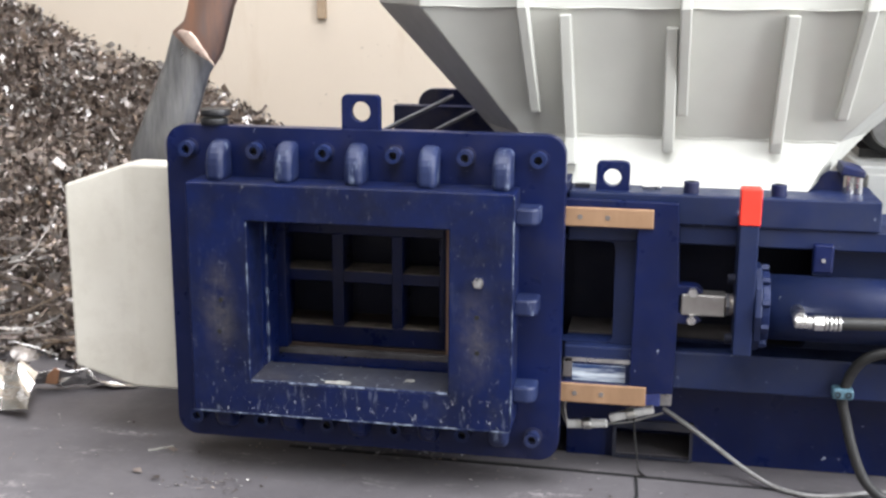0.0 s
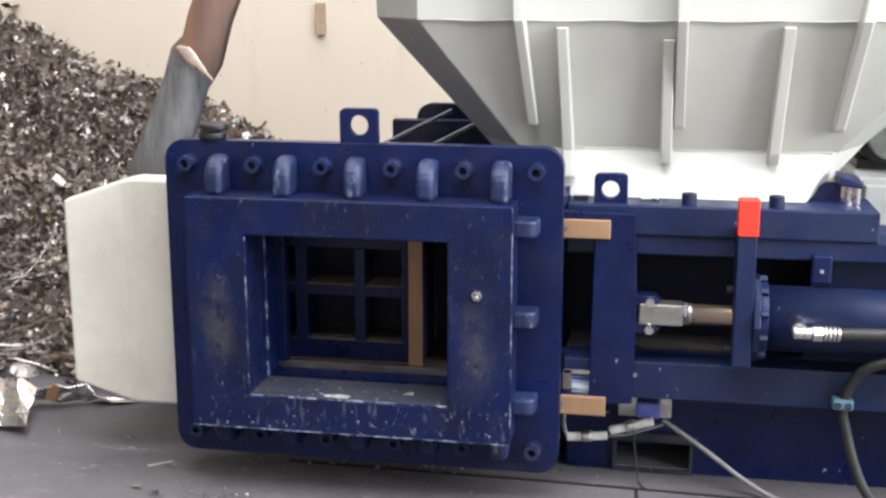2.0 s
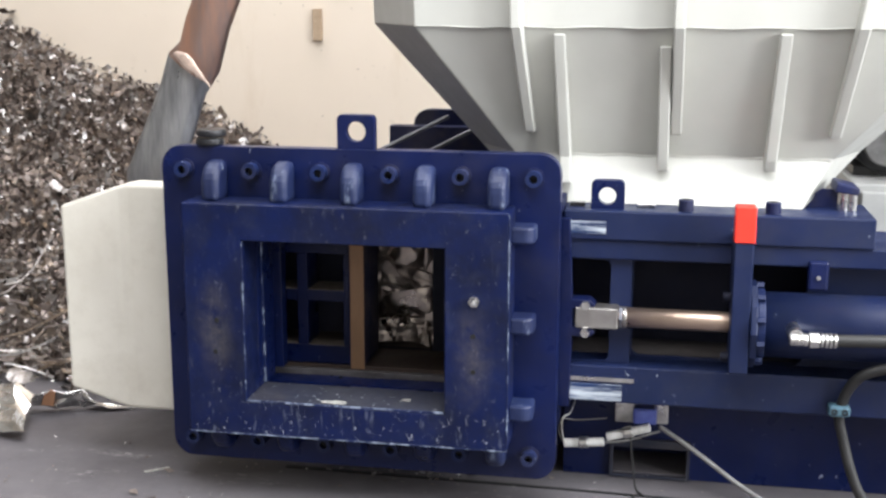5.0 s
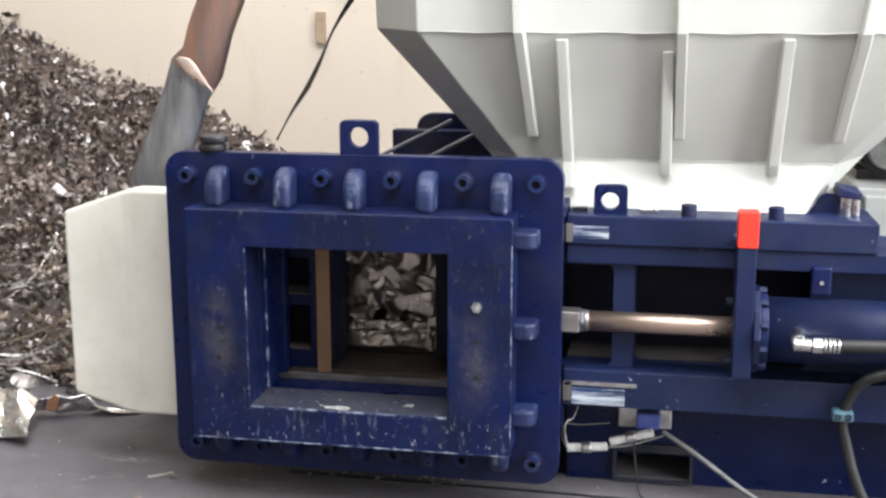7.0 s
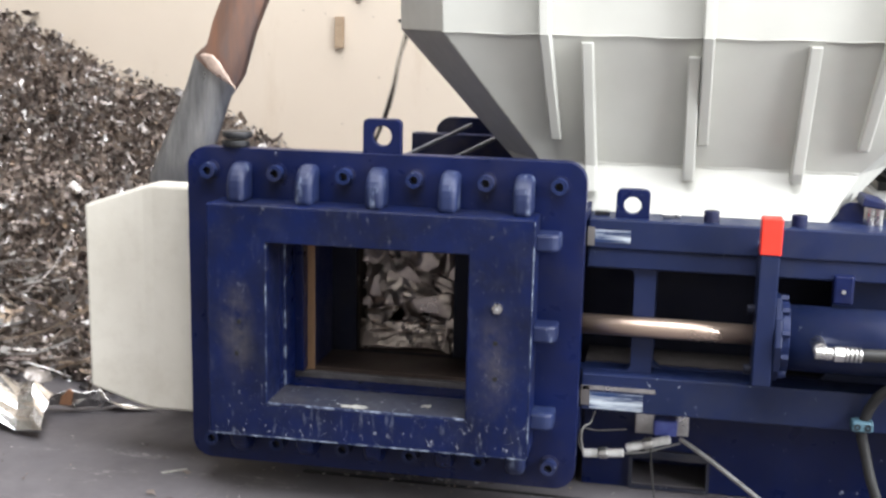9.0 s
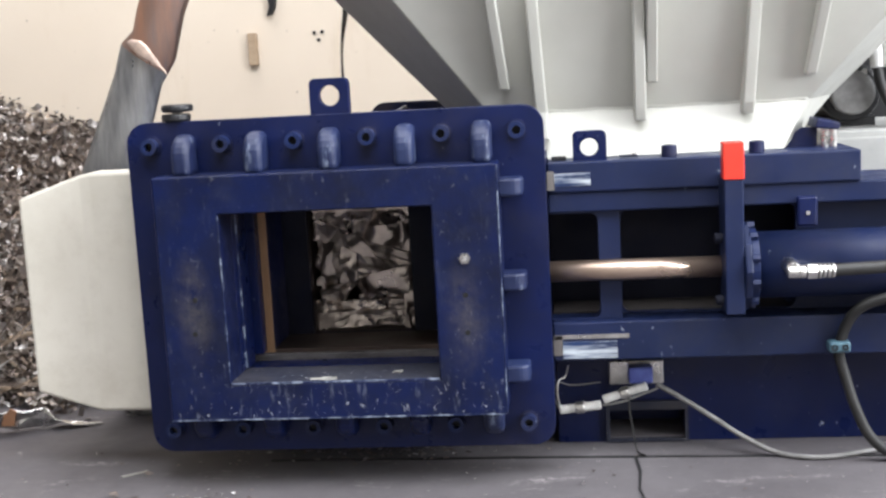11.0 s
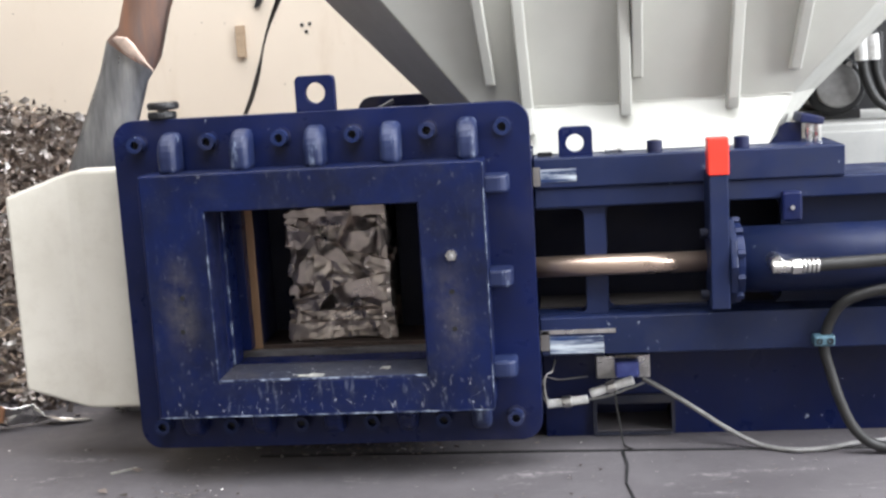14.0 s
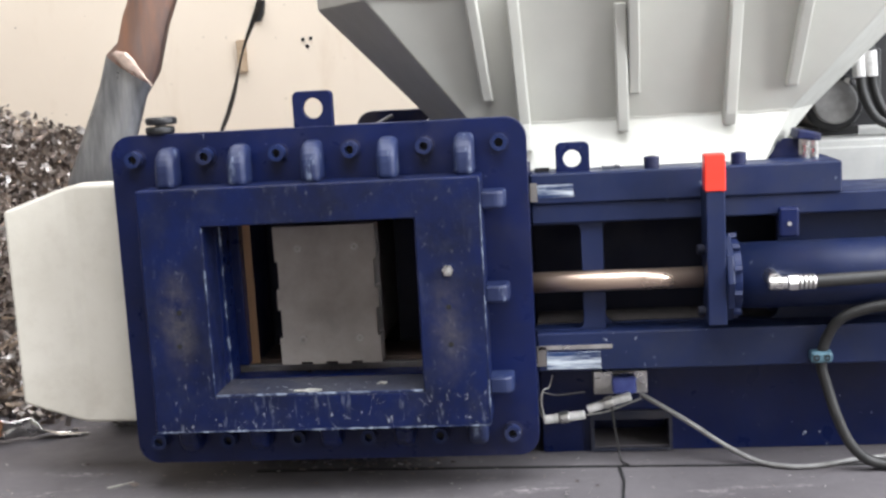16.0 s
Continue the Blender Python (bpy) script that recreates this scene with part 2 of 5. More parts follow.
def scrap_material():
    n = Nodes("shredded_scrap", 0.36, 0.65)
    r = n.tree.nodes.new("ShaderNodeNewGeometry").outputs["Random Per Island"]
    c = n.ramp(r, [(0.0, (0.045, 0.036, 0.032)), (0.28, (0.14, 0.112, 0.100)), (0.5, (0.235, 0.198, 0.182)), (0.60, (0.29, 0.215, 0.155)),
                   (0.66, (0.27, 0.24, 0.225)), (0.86, (0.38, 0.35, 0.335)), (1.0, (0.76, 0.74, 0.725))])
    n.color(n.mix(n.ramp(n.noise(40, 3), [(0.4, 0.0), (0.7, 0.6)]), c, (0.12, 0.09, 0.07)))
    n.bump(n.noise(90, 3), 0.4, 0.004)
    return n.mat


def rubbed(name, base, bare, scale, stretch, lo, hi):
    """Paint rubbed through to pale streaks."""
    n = Nodes(name, 0.5)
    c = n.mix(n.ramp(n.noise(5, 5), [(0.3, 0.0), (0.7, 1.0)]), base, BLUE2)
    n.color(n.mix(n.ramp(n.noise(scale, 5, 0.7, stretch), [(lo, 0.0), (hi, 1.0)]), c, bare))
    n.bump(n.noise(120, 3), 0.2, 0.002)
    return n.mat


M["dusty"] = paint("dusty_blue_paint", (0.040, 0.041, 0.052), (0.020, 0.023, 0.040), (0.45, 0.45, 0.45), 0.8, 0.6, 0.6, (0.06, 0.052, 0.05))
M["dusty"].node_tree.nodes["Principled BSDF"].inputs["Specular IOR Level"].default_value = 0.08
M["edge"] = rubbed("worn_edge_paint", (0.006, 0.016, 0.07), (0.30, 0.35, 0.44), 26, None, 0.47, 0.63)
M["rib"] = rubbed("worn_gusset_paint", (0.013, 0.023, 0.075), (0.22, 0.26, 0.34), 44, (1, 1, 0.25), 0.58, 0.76)
M["rub"] = rubbed("rubbed_rail_paint", (0.012, 0.04, 0.13), (0.55, 0.60, 0.64), 22, (0.16, 1, 2.2), 0.45, 0.62)


def piece_material():
    n = Nodes("curled_scrap", 0.4, 0.7)
    r = n.tree.nodes.new("ShaderNodeObjectInfo").outputs["Random"]
    c = n.ramp(r, [(0.0, (0.10, 0.08, 0.07)), (0.35, (0.22, 0.185, 0.16)), (0.5, (0.38, 0.29, 0.21)), (0.65, (0.34, 0.31, 0.29)), (1.0, (0.72, 0.70, 0.68))])
    n.color(n.mix(n.ramp(n.noise(40, 3), [(0.4, 0.0), (0.7, 0.6)]), c, (0.12, 0.09, 0.08)))
    n.bump(n.noise(90, 3), 0.4, 0.004)
    return n.mat


M["piece"] = piece_material()
M["wall"], M["floor"], M["scrap"] = wall_material(), floor_material(), scrap_material()

# ---- mesh helpers ----


def part(name, bm, material, parent=None, label="", bevel=0.0, smooth=False):
    """Link a bmesh as one mesh object under a thing or a part."""
    me = bpy.data.meshes.new(name)
    bmesh.ops.recalc_face_normals(bm, faces=bm.faces)
    bm.to_mesh(me)
    bm.free()
    me.materials.append(M[material])
    if smooth:
        for p in me.polygons:
            p.use_smooth = len(p.vertices) <= 4
    ob = new(name, me)
    if bevel:
        mod = ob.modifiers.new("bevel", "BEVEL")
        mod.width, mod.segments, mod.limit_method, mod.angle_limit = bevel, 4 if bevel > 0.01 else 2, "ANGLE", 0.7
    ob.parent = parent
    return tagged(ob, label)


def thing(name, label, category, kind=""):
    return tagged(new(name), label, category, "", kind)


def box(x0, x1, y0, y1, z0, z1, bm=None):
    bm = bm or bmesh.new()
    v = [bm.verts.new((x, y, z)) for z in (z0, z1) for y in (y0, y1) for x in (x0, x1)]
    for f in ((0, 1, 3, 2), (4, 6, 7, 5), (0, 4, 5, 1), (2, 3, 7, 6), (0, 2, 6, 4), (1, 5, 7, 3)):
        bm.faces.new([v[i] for i in f])
    return bm


def prism(points, axis, a, b, bm=None):
    """A polygon pulled from a to b along an axis; its points lie in the other two axes, in order."""
    bm = bm or bmesh.new()

    def at(p, h):
        q = list(p)
        q.insert("xyz".index(axis), h)
        return q
    lo, hi = [bm.verts.new(at(p, a)) for p in points], [bm.verts.new(at(p, b)) for p in points]
    bm.faces.new(lo)
    bm.faces.new(hi[::-1])
    for i in range(len(points)):
        j = (i + 1) % len(points)
        bm.faces.new((lo[i], hi[i], hi[j], lo[j]))
    return bm


def rod(p0, p1, r, seg=20, bm=None, r1=None):
    """A round bar from p0 to p1."""
    bm = bm or bmesh.new()
    p0, p1 = Vector(p0), Vector(p1)
    q = (p1 - p0).to_track_quat("Z", "Y").to_matrix()
    r1 = r if r1 is None else r1
    rings = [[bm.verts.new(p + q @ Vector((k * math.cos(a), k * math.sin(a), 0)))
              for a in (2 * math.pi * i / seg for i in range(seg))] for p, k in ((p0, r), (p1, r1))]
    for i in range(seg):
        j = (i + 1) % seg
        bm.faces.new((rings[0][i], rings[0][j], rings[1][j], rings[1][i]))
    bm.faces.new(rings[0][::-1])
    bm.faces.new(rings[1])
    return bm


def tube(points, r, seg=12, bm=None, steps=8):
    """A bent hose through points (smoothed)."""
    bm = bm or bmesh.new()
    pts = [Vector(p) for p in points]
    path = []
    for i in range(len(pts) - 1):
        a, b, c, d = pts[max(i - 1, 0)], pts[i], pts[i + 1], pts[min(i + 2, len(pts) - 1)]
        for k in range(steps):
            t = k / steps
            path.append(0.5 * ((2 * b) + (c - a) * t + (2 * a - 5 * b + 4 * c - d) * t * t + (3 * b - a - 3 * c + d) * t ** 3))
    path.append(pts[-1])
    rings = []
    for i, p in enumerate(path):
        way = (path[min(i + 1, len(path) - 1)] - path[max(i - 1, 0)]).normalized()
        u = way.cross(Vector((0.3, 1, 0.2))).normalized()
        v = way.cross(u)
        rings.append([bm.verts.new(p + r * (math.cos(a) * u + math.sin(a) * v)) for a in (2 * math.pi * k / seg for k in range(seg))])
    for a, b in zip(rings, rings[1:]):
        for i in range(seg):
            bm.faces.new((a[i], a[(i + 1) % seg], b[(i + 1) % seg], b[i]))
    bm.faces.new(rings[0][::-1])
    bm.faces.new(rings[-1])
    return bm


def rounded(x0, x1, z0, z1, r, n=7):
    """A rectangle with round corners, anticlockwise."""
    out = []
    for cx, cz, a0 in ((x1 - r, z0 + r, -90), (x1 - r, z1 - r, 0), (x0 + r, z1 - r, 90), (x0 + r, z0 + r, 180)):
        out += [(cx + r * math.cos(radians(a0 + 90 * k / n)), cz + r * math.sin(radians(a0 + 90 * k / n))) for k in range(n + 1)]
    return out


def cast(poly, c, angle):
    """Where the ray from c at an angle leaves a polygon round c."""
    dx, dz = math.cos(angle), math.sin(angle)
    best = None
    for (ax, az), (bx, bz) in zip(poly, poly[1:] + poly[:1]):
        ex, ez = bx - ax, bz - az
        det = dx * -ez + dz * ex
        if abs(det) < 1e-12:
            continue
        t = ((ax - c[0]) * -ez + (az - c[1]) * ex) / det
        s = (dx * (az - c[1]) - dz * (ax - c[0])) / det
        if t > 0 and -1e-6 <= s <= 1 + 1e-6 and (best is None or t > best):
            best = t
    return (c[0] + best * dx, c[1] + best * dz)


def ring(outer, inner, y0, y1, bm=None):
    """A plate in the x-z plane, from y0 to y1, with one hole."""
    bm = bm or bmesh.new()
    c = (sum(p[0] for p in inner) / len(inner), sum(p[1] for p in inner) / len(inner))
    angles = sorted({round(math.atan2(z - c[1], x - c[0]), 5) for x, z in outer + inner})
    o, i = [cast(outer, c, a) for a in angles], [cast(inner, c, a) for a in angles]
    v = [[bm.verts.new((x, y, z)) for x, z in pts] for pts in (o, i) for y in (y0, y1)]
    of, ob, nf, nb = v
    for k in range(len(angles)):
        j = (k + 1) % len(angles)
        bm.faces.new((of[k], of[j], nf[j], nf[k]))
        bm.faces.new((ob[k], nb[k], nb[j], ob[j]))
        bm.faces.new((of[k], ob[k], ob[j], of[j]))
        bm.faces.new((nf[k], nf[j], nb[j], nb[k]))
    return bm


def rect(x0, x1, z0, z1):
    return [(x0, z0), (x1, z0), (x1, z1), (x0, z1)]


def circle(x, z, r, n=20):
    return [(x + r * math.cos(2 * math.pi * k / n), z + r * math.sin(2 * math.pi * k / n)) for k in range(n)]


# ---- the shed ----
WALL_Y = 2.85


def shed():
    fl = part("floor", box(-7, 5.2, -6.4, WALL_Y + 0.2, -0.25, 0.0), "floor")
    tagged(fl, "dark grey oily concrete floor with joints", "floor", "", "structure")
    bm = box(-7, 5.2, WALL_Y, WALL_Y + 0.2, 0, 5)
    tagged(part("wall_north", bm, "wall"), "cream painted wall with stains", "wall", "", "structure")
    # unseen walls and roof added round the baler to contain the lamps' light
    tagged(part("wall_west", box(-7.2, -7, -6.2, WALL_Y + 0.2, 0, 5), "shed"), "added unseen grey shed wall", "wall", "", "structure")
    tagged(part("wall_south", box(-7.2, 5.2, -6.4, -6.2, 0, 5), "shed"), "added unseen grey shed wall", "wall", "", "structure")
    bm = bmesh.new()
    box(5.0, 5.2, -6.2, -3.65, 0, 5, bm)
    box(5.0, 5.2, 0.25, WALL_Y, 0, 5, bm)
    box(5.0, 5.2, -3.65, 0.25, 4.25, 5, bm)
    box(5.0, 5.2, -3.65, 0.25, 0, 1.15, bm)
    tagged(part("wall_east", bm, "shed"), "added unseen grey shed wall with an opening for the side lamp", "wall", "", "structure")
    bm = bmesh.new()
    ys = (-6.4, -3.75, -0.85, 0.8, 2.3, WALL_Y + 0.2)
    for k, (x0, x1) in enumerate(((None, None), (-1.35, 3.75), (None, None), (-3.6, 1.6), (None, None))):
        if x0 is None:
            box(-7.2, 5.2, ys[k], ys[k + 1], 5, 5.15, bm)
        else:
            box(-7.2, x0, ys[k], ys[k + 1], 5, 5.15, bm)
            box(x1, 5.2, ys[k], ys[k + 1], 5, 5.15, bm)
    tagged(part("ceiling", bm, "shed"), "added unseen grey shed roof with two openings for lamps", "ceiling", "", "structure")


shed()

# ---- the baler ----
baler = thing("scrap_baler", "navy blue steel scrap metal baler with a white feed hopper", "baler")

OPEN = (-0.253, 0.234, 0.269, 0.666)


def bolt(name, x, z, y, parent, r=0.019, head=0.03):
    """A socket head cap screw whose head stands out towards -y."""
    bm = ring(circle(x, z, r), circle(x, z, r * 0.52), y - head, y - 0.004)
    ob = part(name, bm, "blue_light", parent, "", 0.0, False)
    part("socket", rod((x, y - head * 0.45, z), (x, y - 0.002, z), r * 0.56, 6), "hole", ob)
    part("washer", rod((x, y - 0.005, z), (x, y + 0.001, z), r * 1.22, 18), "blue_dark", ob)
    return ob


def upright_bolt(x, y, z, parent, r=0.018, h=0.028):
    ob = part("cap_screw", rod((x, y, z), (x, y, z + h), r, 16), "blue_dark", parent, "", 0.002)
    part("socket", rod((x, y, z + h - 0.001), (x, y, z + h + 0.0015), r * 0.5, 6), "hole", ob)


def rib_top(x, parent, up=True):
    """A gusset with a round shoulder between plate and frame."""
    w, y1 = 0.0225, -0.078
    z0, z1 = (0.75, 0.846) if up else (0.19, 0.118)
    s = 1 if up else -1
    prof = [(0.0, z0), (0.0, z1)]
    n = 6
    for k in range(n + 1):
        a = math.pi / 2 * k / n
        prof.append((y1 + 0.055 - 0.055 * math.sin(a), z1 - s * 0.055 * (1 - math.cos(a))))
    prof.append((y1, z0))
    # lower gussets left of x = 0.3 are darker: shade put into the paint
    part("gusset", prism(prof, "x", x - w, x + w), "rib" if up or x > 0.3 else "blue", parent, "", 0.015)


def rib_side(z, parent):
    w, y1, x0, x1 = 0.02, -0.07, 0.38, 0.437
    prof = [(x0, 0.0), (x1, 0.0)]
    for k in range(6):
        a = math.pi / 2 * k / 5
        prof.append((x1 - 0.025 + 0.025 * math.cos(a), y1 + 0.025 - 0.025 * math.sin(a)))
    prof.append((x0, y1))
    part("gusset", prism(prof, "z", z - w, z + w), "rib", parent, "", 0.006)


def lug(name, x0, x1, z0, z1, hx, hz, hr, y0, y1, parent):
    outer = [(x0, z0), (x1, z0)] + rounded(x0, x1, z0, z1, 0.014)[8:24]
    part(name, ring(outer, circle(hx, hz, hr), y0, y1), "blue", parent, "", 0.002)


def housing():
    plate = part("front_plate", ring(rounded(-0.488, 0.488, 0.078, 0.875, 0.05), rect(*OPEN), 0.0, 0.040), "blue", baler,
                 "navy blue front plate with round corners", 0.004)
    fr = part("front_frame", ring(rect(-0.400, 0.384, 0.186, 0.754), rect(*OPEN), -0.108, -0.0005), "blue_worn", baler,
              "chipped and oil-stained navy blue door frame", 0.004)
    part("sill_liner", box(-0.2525, 0.2335, -0.106, 0.0395, 0.2695, 0.2725), "dusty", fr, "dusty scraped sill plate")
    for x0, x1, y0, y1, z0, z1 in ((-0.2535, -0.2512, -0.1085, -0.1055, 0.272, 0.664), (-0.2530, -0.2500, 0.030, 0.0385, 0.274, 0.664),
                                   (-0.250, 0.232, -0.1085, -0.1045, 0.2700, 0.2735), (0.3822, 0.3845, -0.1085, -0.1060, 0.19, 0.75),
                                   (-0.397, 0.381, -0.1085, -0.1060, 0.1855, 0.1885)):
        part("worn_edge", box(x0, x1, y0, y1, z0, z1), "edge", fr, "edge with the paint worn off")
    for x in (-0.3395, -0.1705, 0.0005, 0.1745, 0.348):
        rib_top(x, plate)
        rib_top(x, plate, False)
    for z in (0.695, 0.48, 0.267):
        rib_side(z, plate)
    for k in range(6):
        x = -0.4265 + 0.1706 * k
        bolt("bolt", x, 0.82, 0.0, plate)
        bolt("bolt", x, 0.139, 0.0, plate)
    lug("lifting_lug", -0.047, 0.045, 0.86, 0.957, -0.001, 0.917, 0.024, 0.008, 0.034, plate)
    s = part("grease_nipple", rod((0.304, -0.108, 0.546), (0.304, -0.116, 0.546), 0.013, 6), "zinc", fr, "zinc grease nipple")
    part("nipple_head", rod((0.304, -0.114, 0.546), (0.304, -0.134, 0.546), 0.009, 14, None, 0.006), "zinc", s, "", 0.002)
    for x, z in ((0.302, 0.463), (0.303, 0.377), (-0.319, 0.471), (-0.325, 0.392)):
        part("tapped_hole", rod((x, -0.1095, z), (x, -0.107, z), 0.006, 12), "hole", fr)


housing()


def guard():
    """White cover over the gate's run-out, bent forward along an upright line."""
    cols = [(-0.803, 0.068, 0.216, 0.703), (-0.678, 0.094, 0.164, 0.746), (-0.655, 0.098, 0.156, 0.753), (-0.630, 0.100, 0.154, 0.758), (-0.455, 0.100, 0.154, 0.757)]
    bm = bmesh.new()
    rows = [[bm.verts.new(p) for p in ((x, y, z0), (x, y, z1), (x, 0.185, z1), (x, 0.185, z0))] for x, y, z0, z1 in cols]
    for a, b in zip(rows, rows[1:]):
        for k in range(4):
            bm.faces.new((a[k], b[k], b[(k + 1) % 4], a[(k + 1) % 4]))
    bm.faces.new(rows[0])
    bm.faces.new(rows[-1][::-1])
    return part("gate_guard", bm, "white", baler, "cream-white sheet steel guard with cut corners", 0.008)


guard()


def rails():
    top = part("upper_rail", box(0.489, 1.75, 0.10, 0.34, 0.612, 0.660), "blue_grey", baler, "navy blue upper guide rail", 0.004)
    blk = part("rail_block", box(0.489, 1.205, 0.092, 0.30, 0.6603, 0.732), "blue_grey", baler, "", 0.004)
    low = part("lower_rail", box(0.489, 1.75, 0.085, 0.34, 0.256, 0.350), "blue_grey", baler, "scuffed lower guide rail", 0.004)
    part("rail_web", ring(rect(0.460, 0.655, 0.3505, 0.6115), rounded(0.464, 0.604, 0.353, 0.607, 0.018, 5), 0.116, 0.165), "blue_grey", baler,
         "web plate with a round-cornered opening", 0.003)
    part("rail_web", ring(rect(0.6555, 1.75, 0.3505, 0.6115), rounded(0.6585, 1.070, 0.353, 0.607, 0.024, 6), 0.168, 0.190), "blue_grey", baler,
         "web plate with a round-cornered opening", 0.003)
    # dark sheet behind the openings stands for the shade in them
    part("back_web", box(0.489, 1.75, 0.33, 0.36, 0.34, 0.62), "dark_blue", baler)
    part("rail_dust", box(0.49, 1.06, 0.192, 0.329, 0.3502, 0.3535), "grime", low, "greasy dust on the rail")
    tab = part("drop_tab", box(1.060, 1.106, 0.082, 0.0995, 0.560, 0.630), "blue", baler, "", 0.006)
    part("tab_screw", rod((1.083, 0.078, 0.592), (1.083, 0.083, 0.592), 0.005, 8), "zinc", tab)
    for x in (0.776, 0.977):
        upright_bolt(x, 0.13, 0.731, blk)
    lug("lifting_lug", 0.551, 0.631, 0.72, 0.802, 0.590, 0.763, 0.021, 0.12, 0.145, blk)
    part("wear_strip", box(0.492, 0.668, 0.0828, 0.0848, 0.310, 0.320), "zinc", low, "bare rubbed steel strip")
    part("wear_block", box(0.489, 0.505, 0.0835, 0.0918, 0.668, 0.712), "steel", blk)
    part("wear_block", box(0.489, 0.510, 0.0828, 0.0848, 0.270, 0.318), "steel", low)
    ba = bmesh.new()
    ring(rect(0.489, 1.75, 0.0, 0.2565), rect(0.616, 0.811, 0.009, 0.092), 0.25, 0.40, ba)
    box(-0.30, 0.4888, 0.44, 0.85, 0.0, 0.2565, ba)
    box(0.489, 1.75, 0.4002, 0.85, 0.0, 0.2565, ba)
    part("base", ba, "blue", baler, "dull navy blue base frame", 0.003)
    part("body_side", box(1.205, 1.75, 0.365, 0.54, 0.35, 0.60), "blue_dark", baler, "", 0.004)
    # pocket for lifting forks
    p = part("fork_pocket", ring(rect(0.611, 0.816, 0.003, 0.108), rect(0.620, 0.808, 0.010, 0.086), 0.236, 0.2495), "dusty", baler, "dusty grey fork pocket")
    part("pocket_floor", box(0.6165, 0.8105, 0.251, 0.399, 0.0095, 0.0125), "floor", p, "concrete dust in the pocket")


rails()


def scrapes():
    """Bare rubbed patches where the gate's strips ran."""
    for x0, x1, z0, z1, y in ((0.506, 0.590, 0.676, 0.706, 0.0905), (0.511, 0.640, 0.262, 0.303, 0.0835)):
        part("rubbed_patch", box(x0, x1, y, y + 0.0025, z0, z1), "rub", baler, "pale rubbed streaks in the paint")


scrapes()


def chamber():
    """The tunnel in which the bale is pressed and pushed out."""
    x0, x1, z0, z1 = -0.150, 0.122, 0.286, 0.645
    part("chamber_floor", box(-0.488, 0.4885, 0.1690, 1.0, 0.2568, 0.286), "liner", baler, "oily dark steel chamber floor")
    part("chamber_lip", box(-0.30, 0.26, 0.150, 0.1645, 0.2568, 0.2780), "lip", baler, "scraped bare steel lip", 0.002)
    part("groove_floor", box(-0.488, 0.4885, 0.085, 0.1495, 0.195, 0.262), "blue", baler)
    part("inner_jamb", box(-0.33, -0.231, 0.1215, 0.159, 0.2855, 0.69), "blue", baler, "", 0.003)
    part("inner_jamb", box(-0.30, -0.2532, 0.0405, 0.1205, 0.265, 0.667), "blue", baler, "", 0.003)
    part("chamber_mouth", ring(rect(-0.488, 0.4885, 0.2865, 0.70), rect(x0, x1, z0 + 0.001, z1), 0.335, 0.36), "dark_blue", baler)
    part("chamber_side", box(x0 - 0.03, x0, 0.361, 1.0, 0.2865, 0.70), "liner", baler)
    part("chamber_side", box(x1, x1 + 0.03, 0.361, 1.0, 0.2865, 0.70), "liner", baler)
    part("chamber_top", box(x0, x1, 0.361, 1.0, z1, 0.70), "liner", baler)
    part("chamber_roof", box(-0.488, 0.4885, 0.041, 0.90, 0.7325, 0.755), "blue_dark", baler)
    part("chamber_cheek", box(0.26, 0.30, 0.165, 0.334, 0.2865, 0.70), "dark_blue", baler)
    part("chamber_back", box(-0.488, 0.4885, 1.0, 1.05, 0.2568, 0.70), "blue_dark", baler)
    part("lintel", box(-0.488, 0.4885, 0.165, 0.90, 0.7005, 0.732), "blue_dark", baler)


chamber()


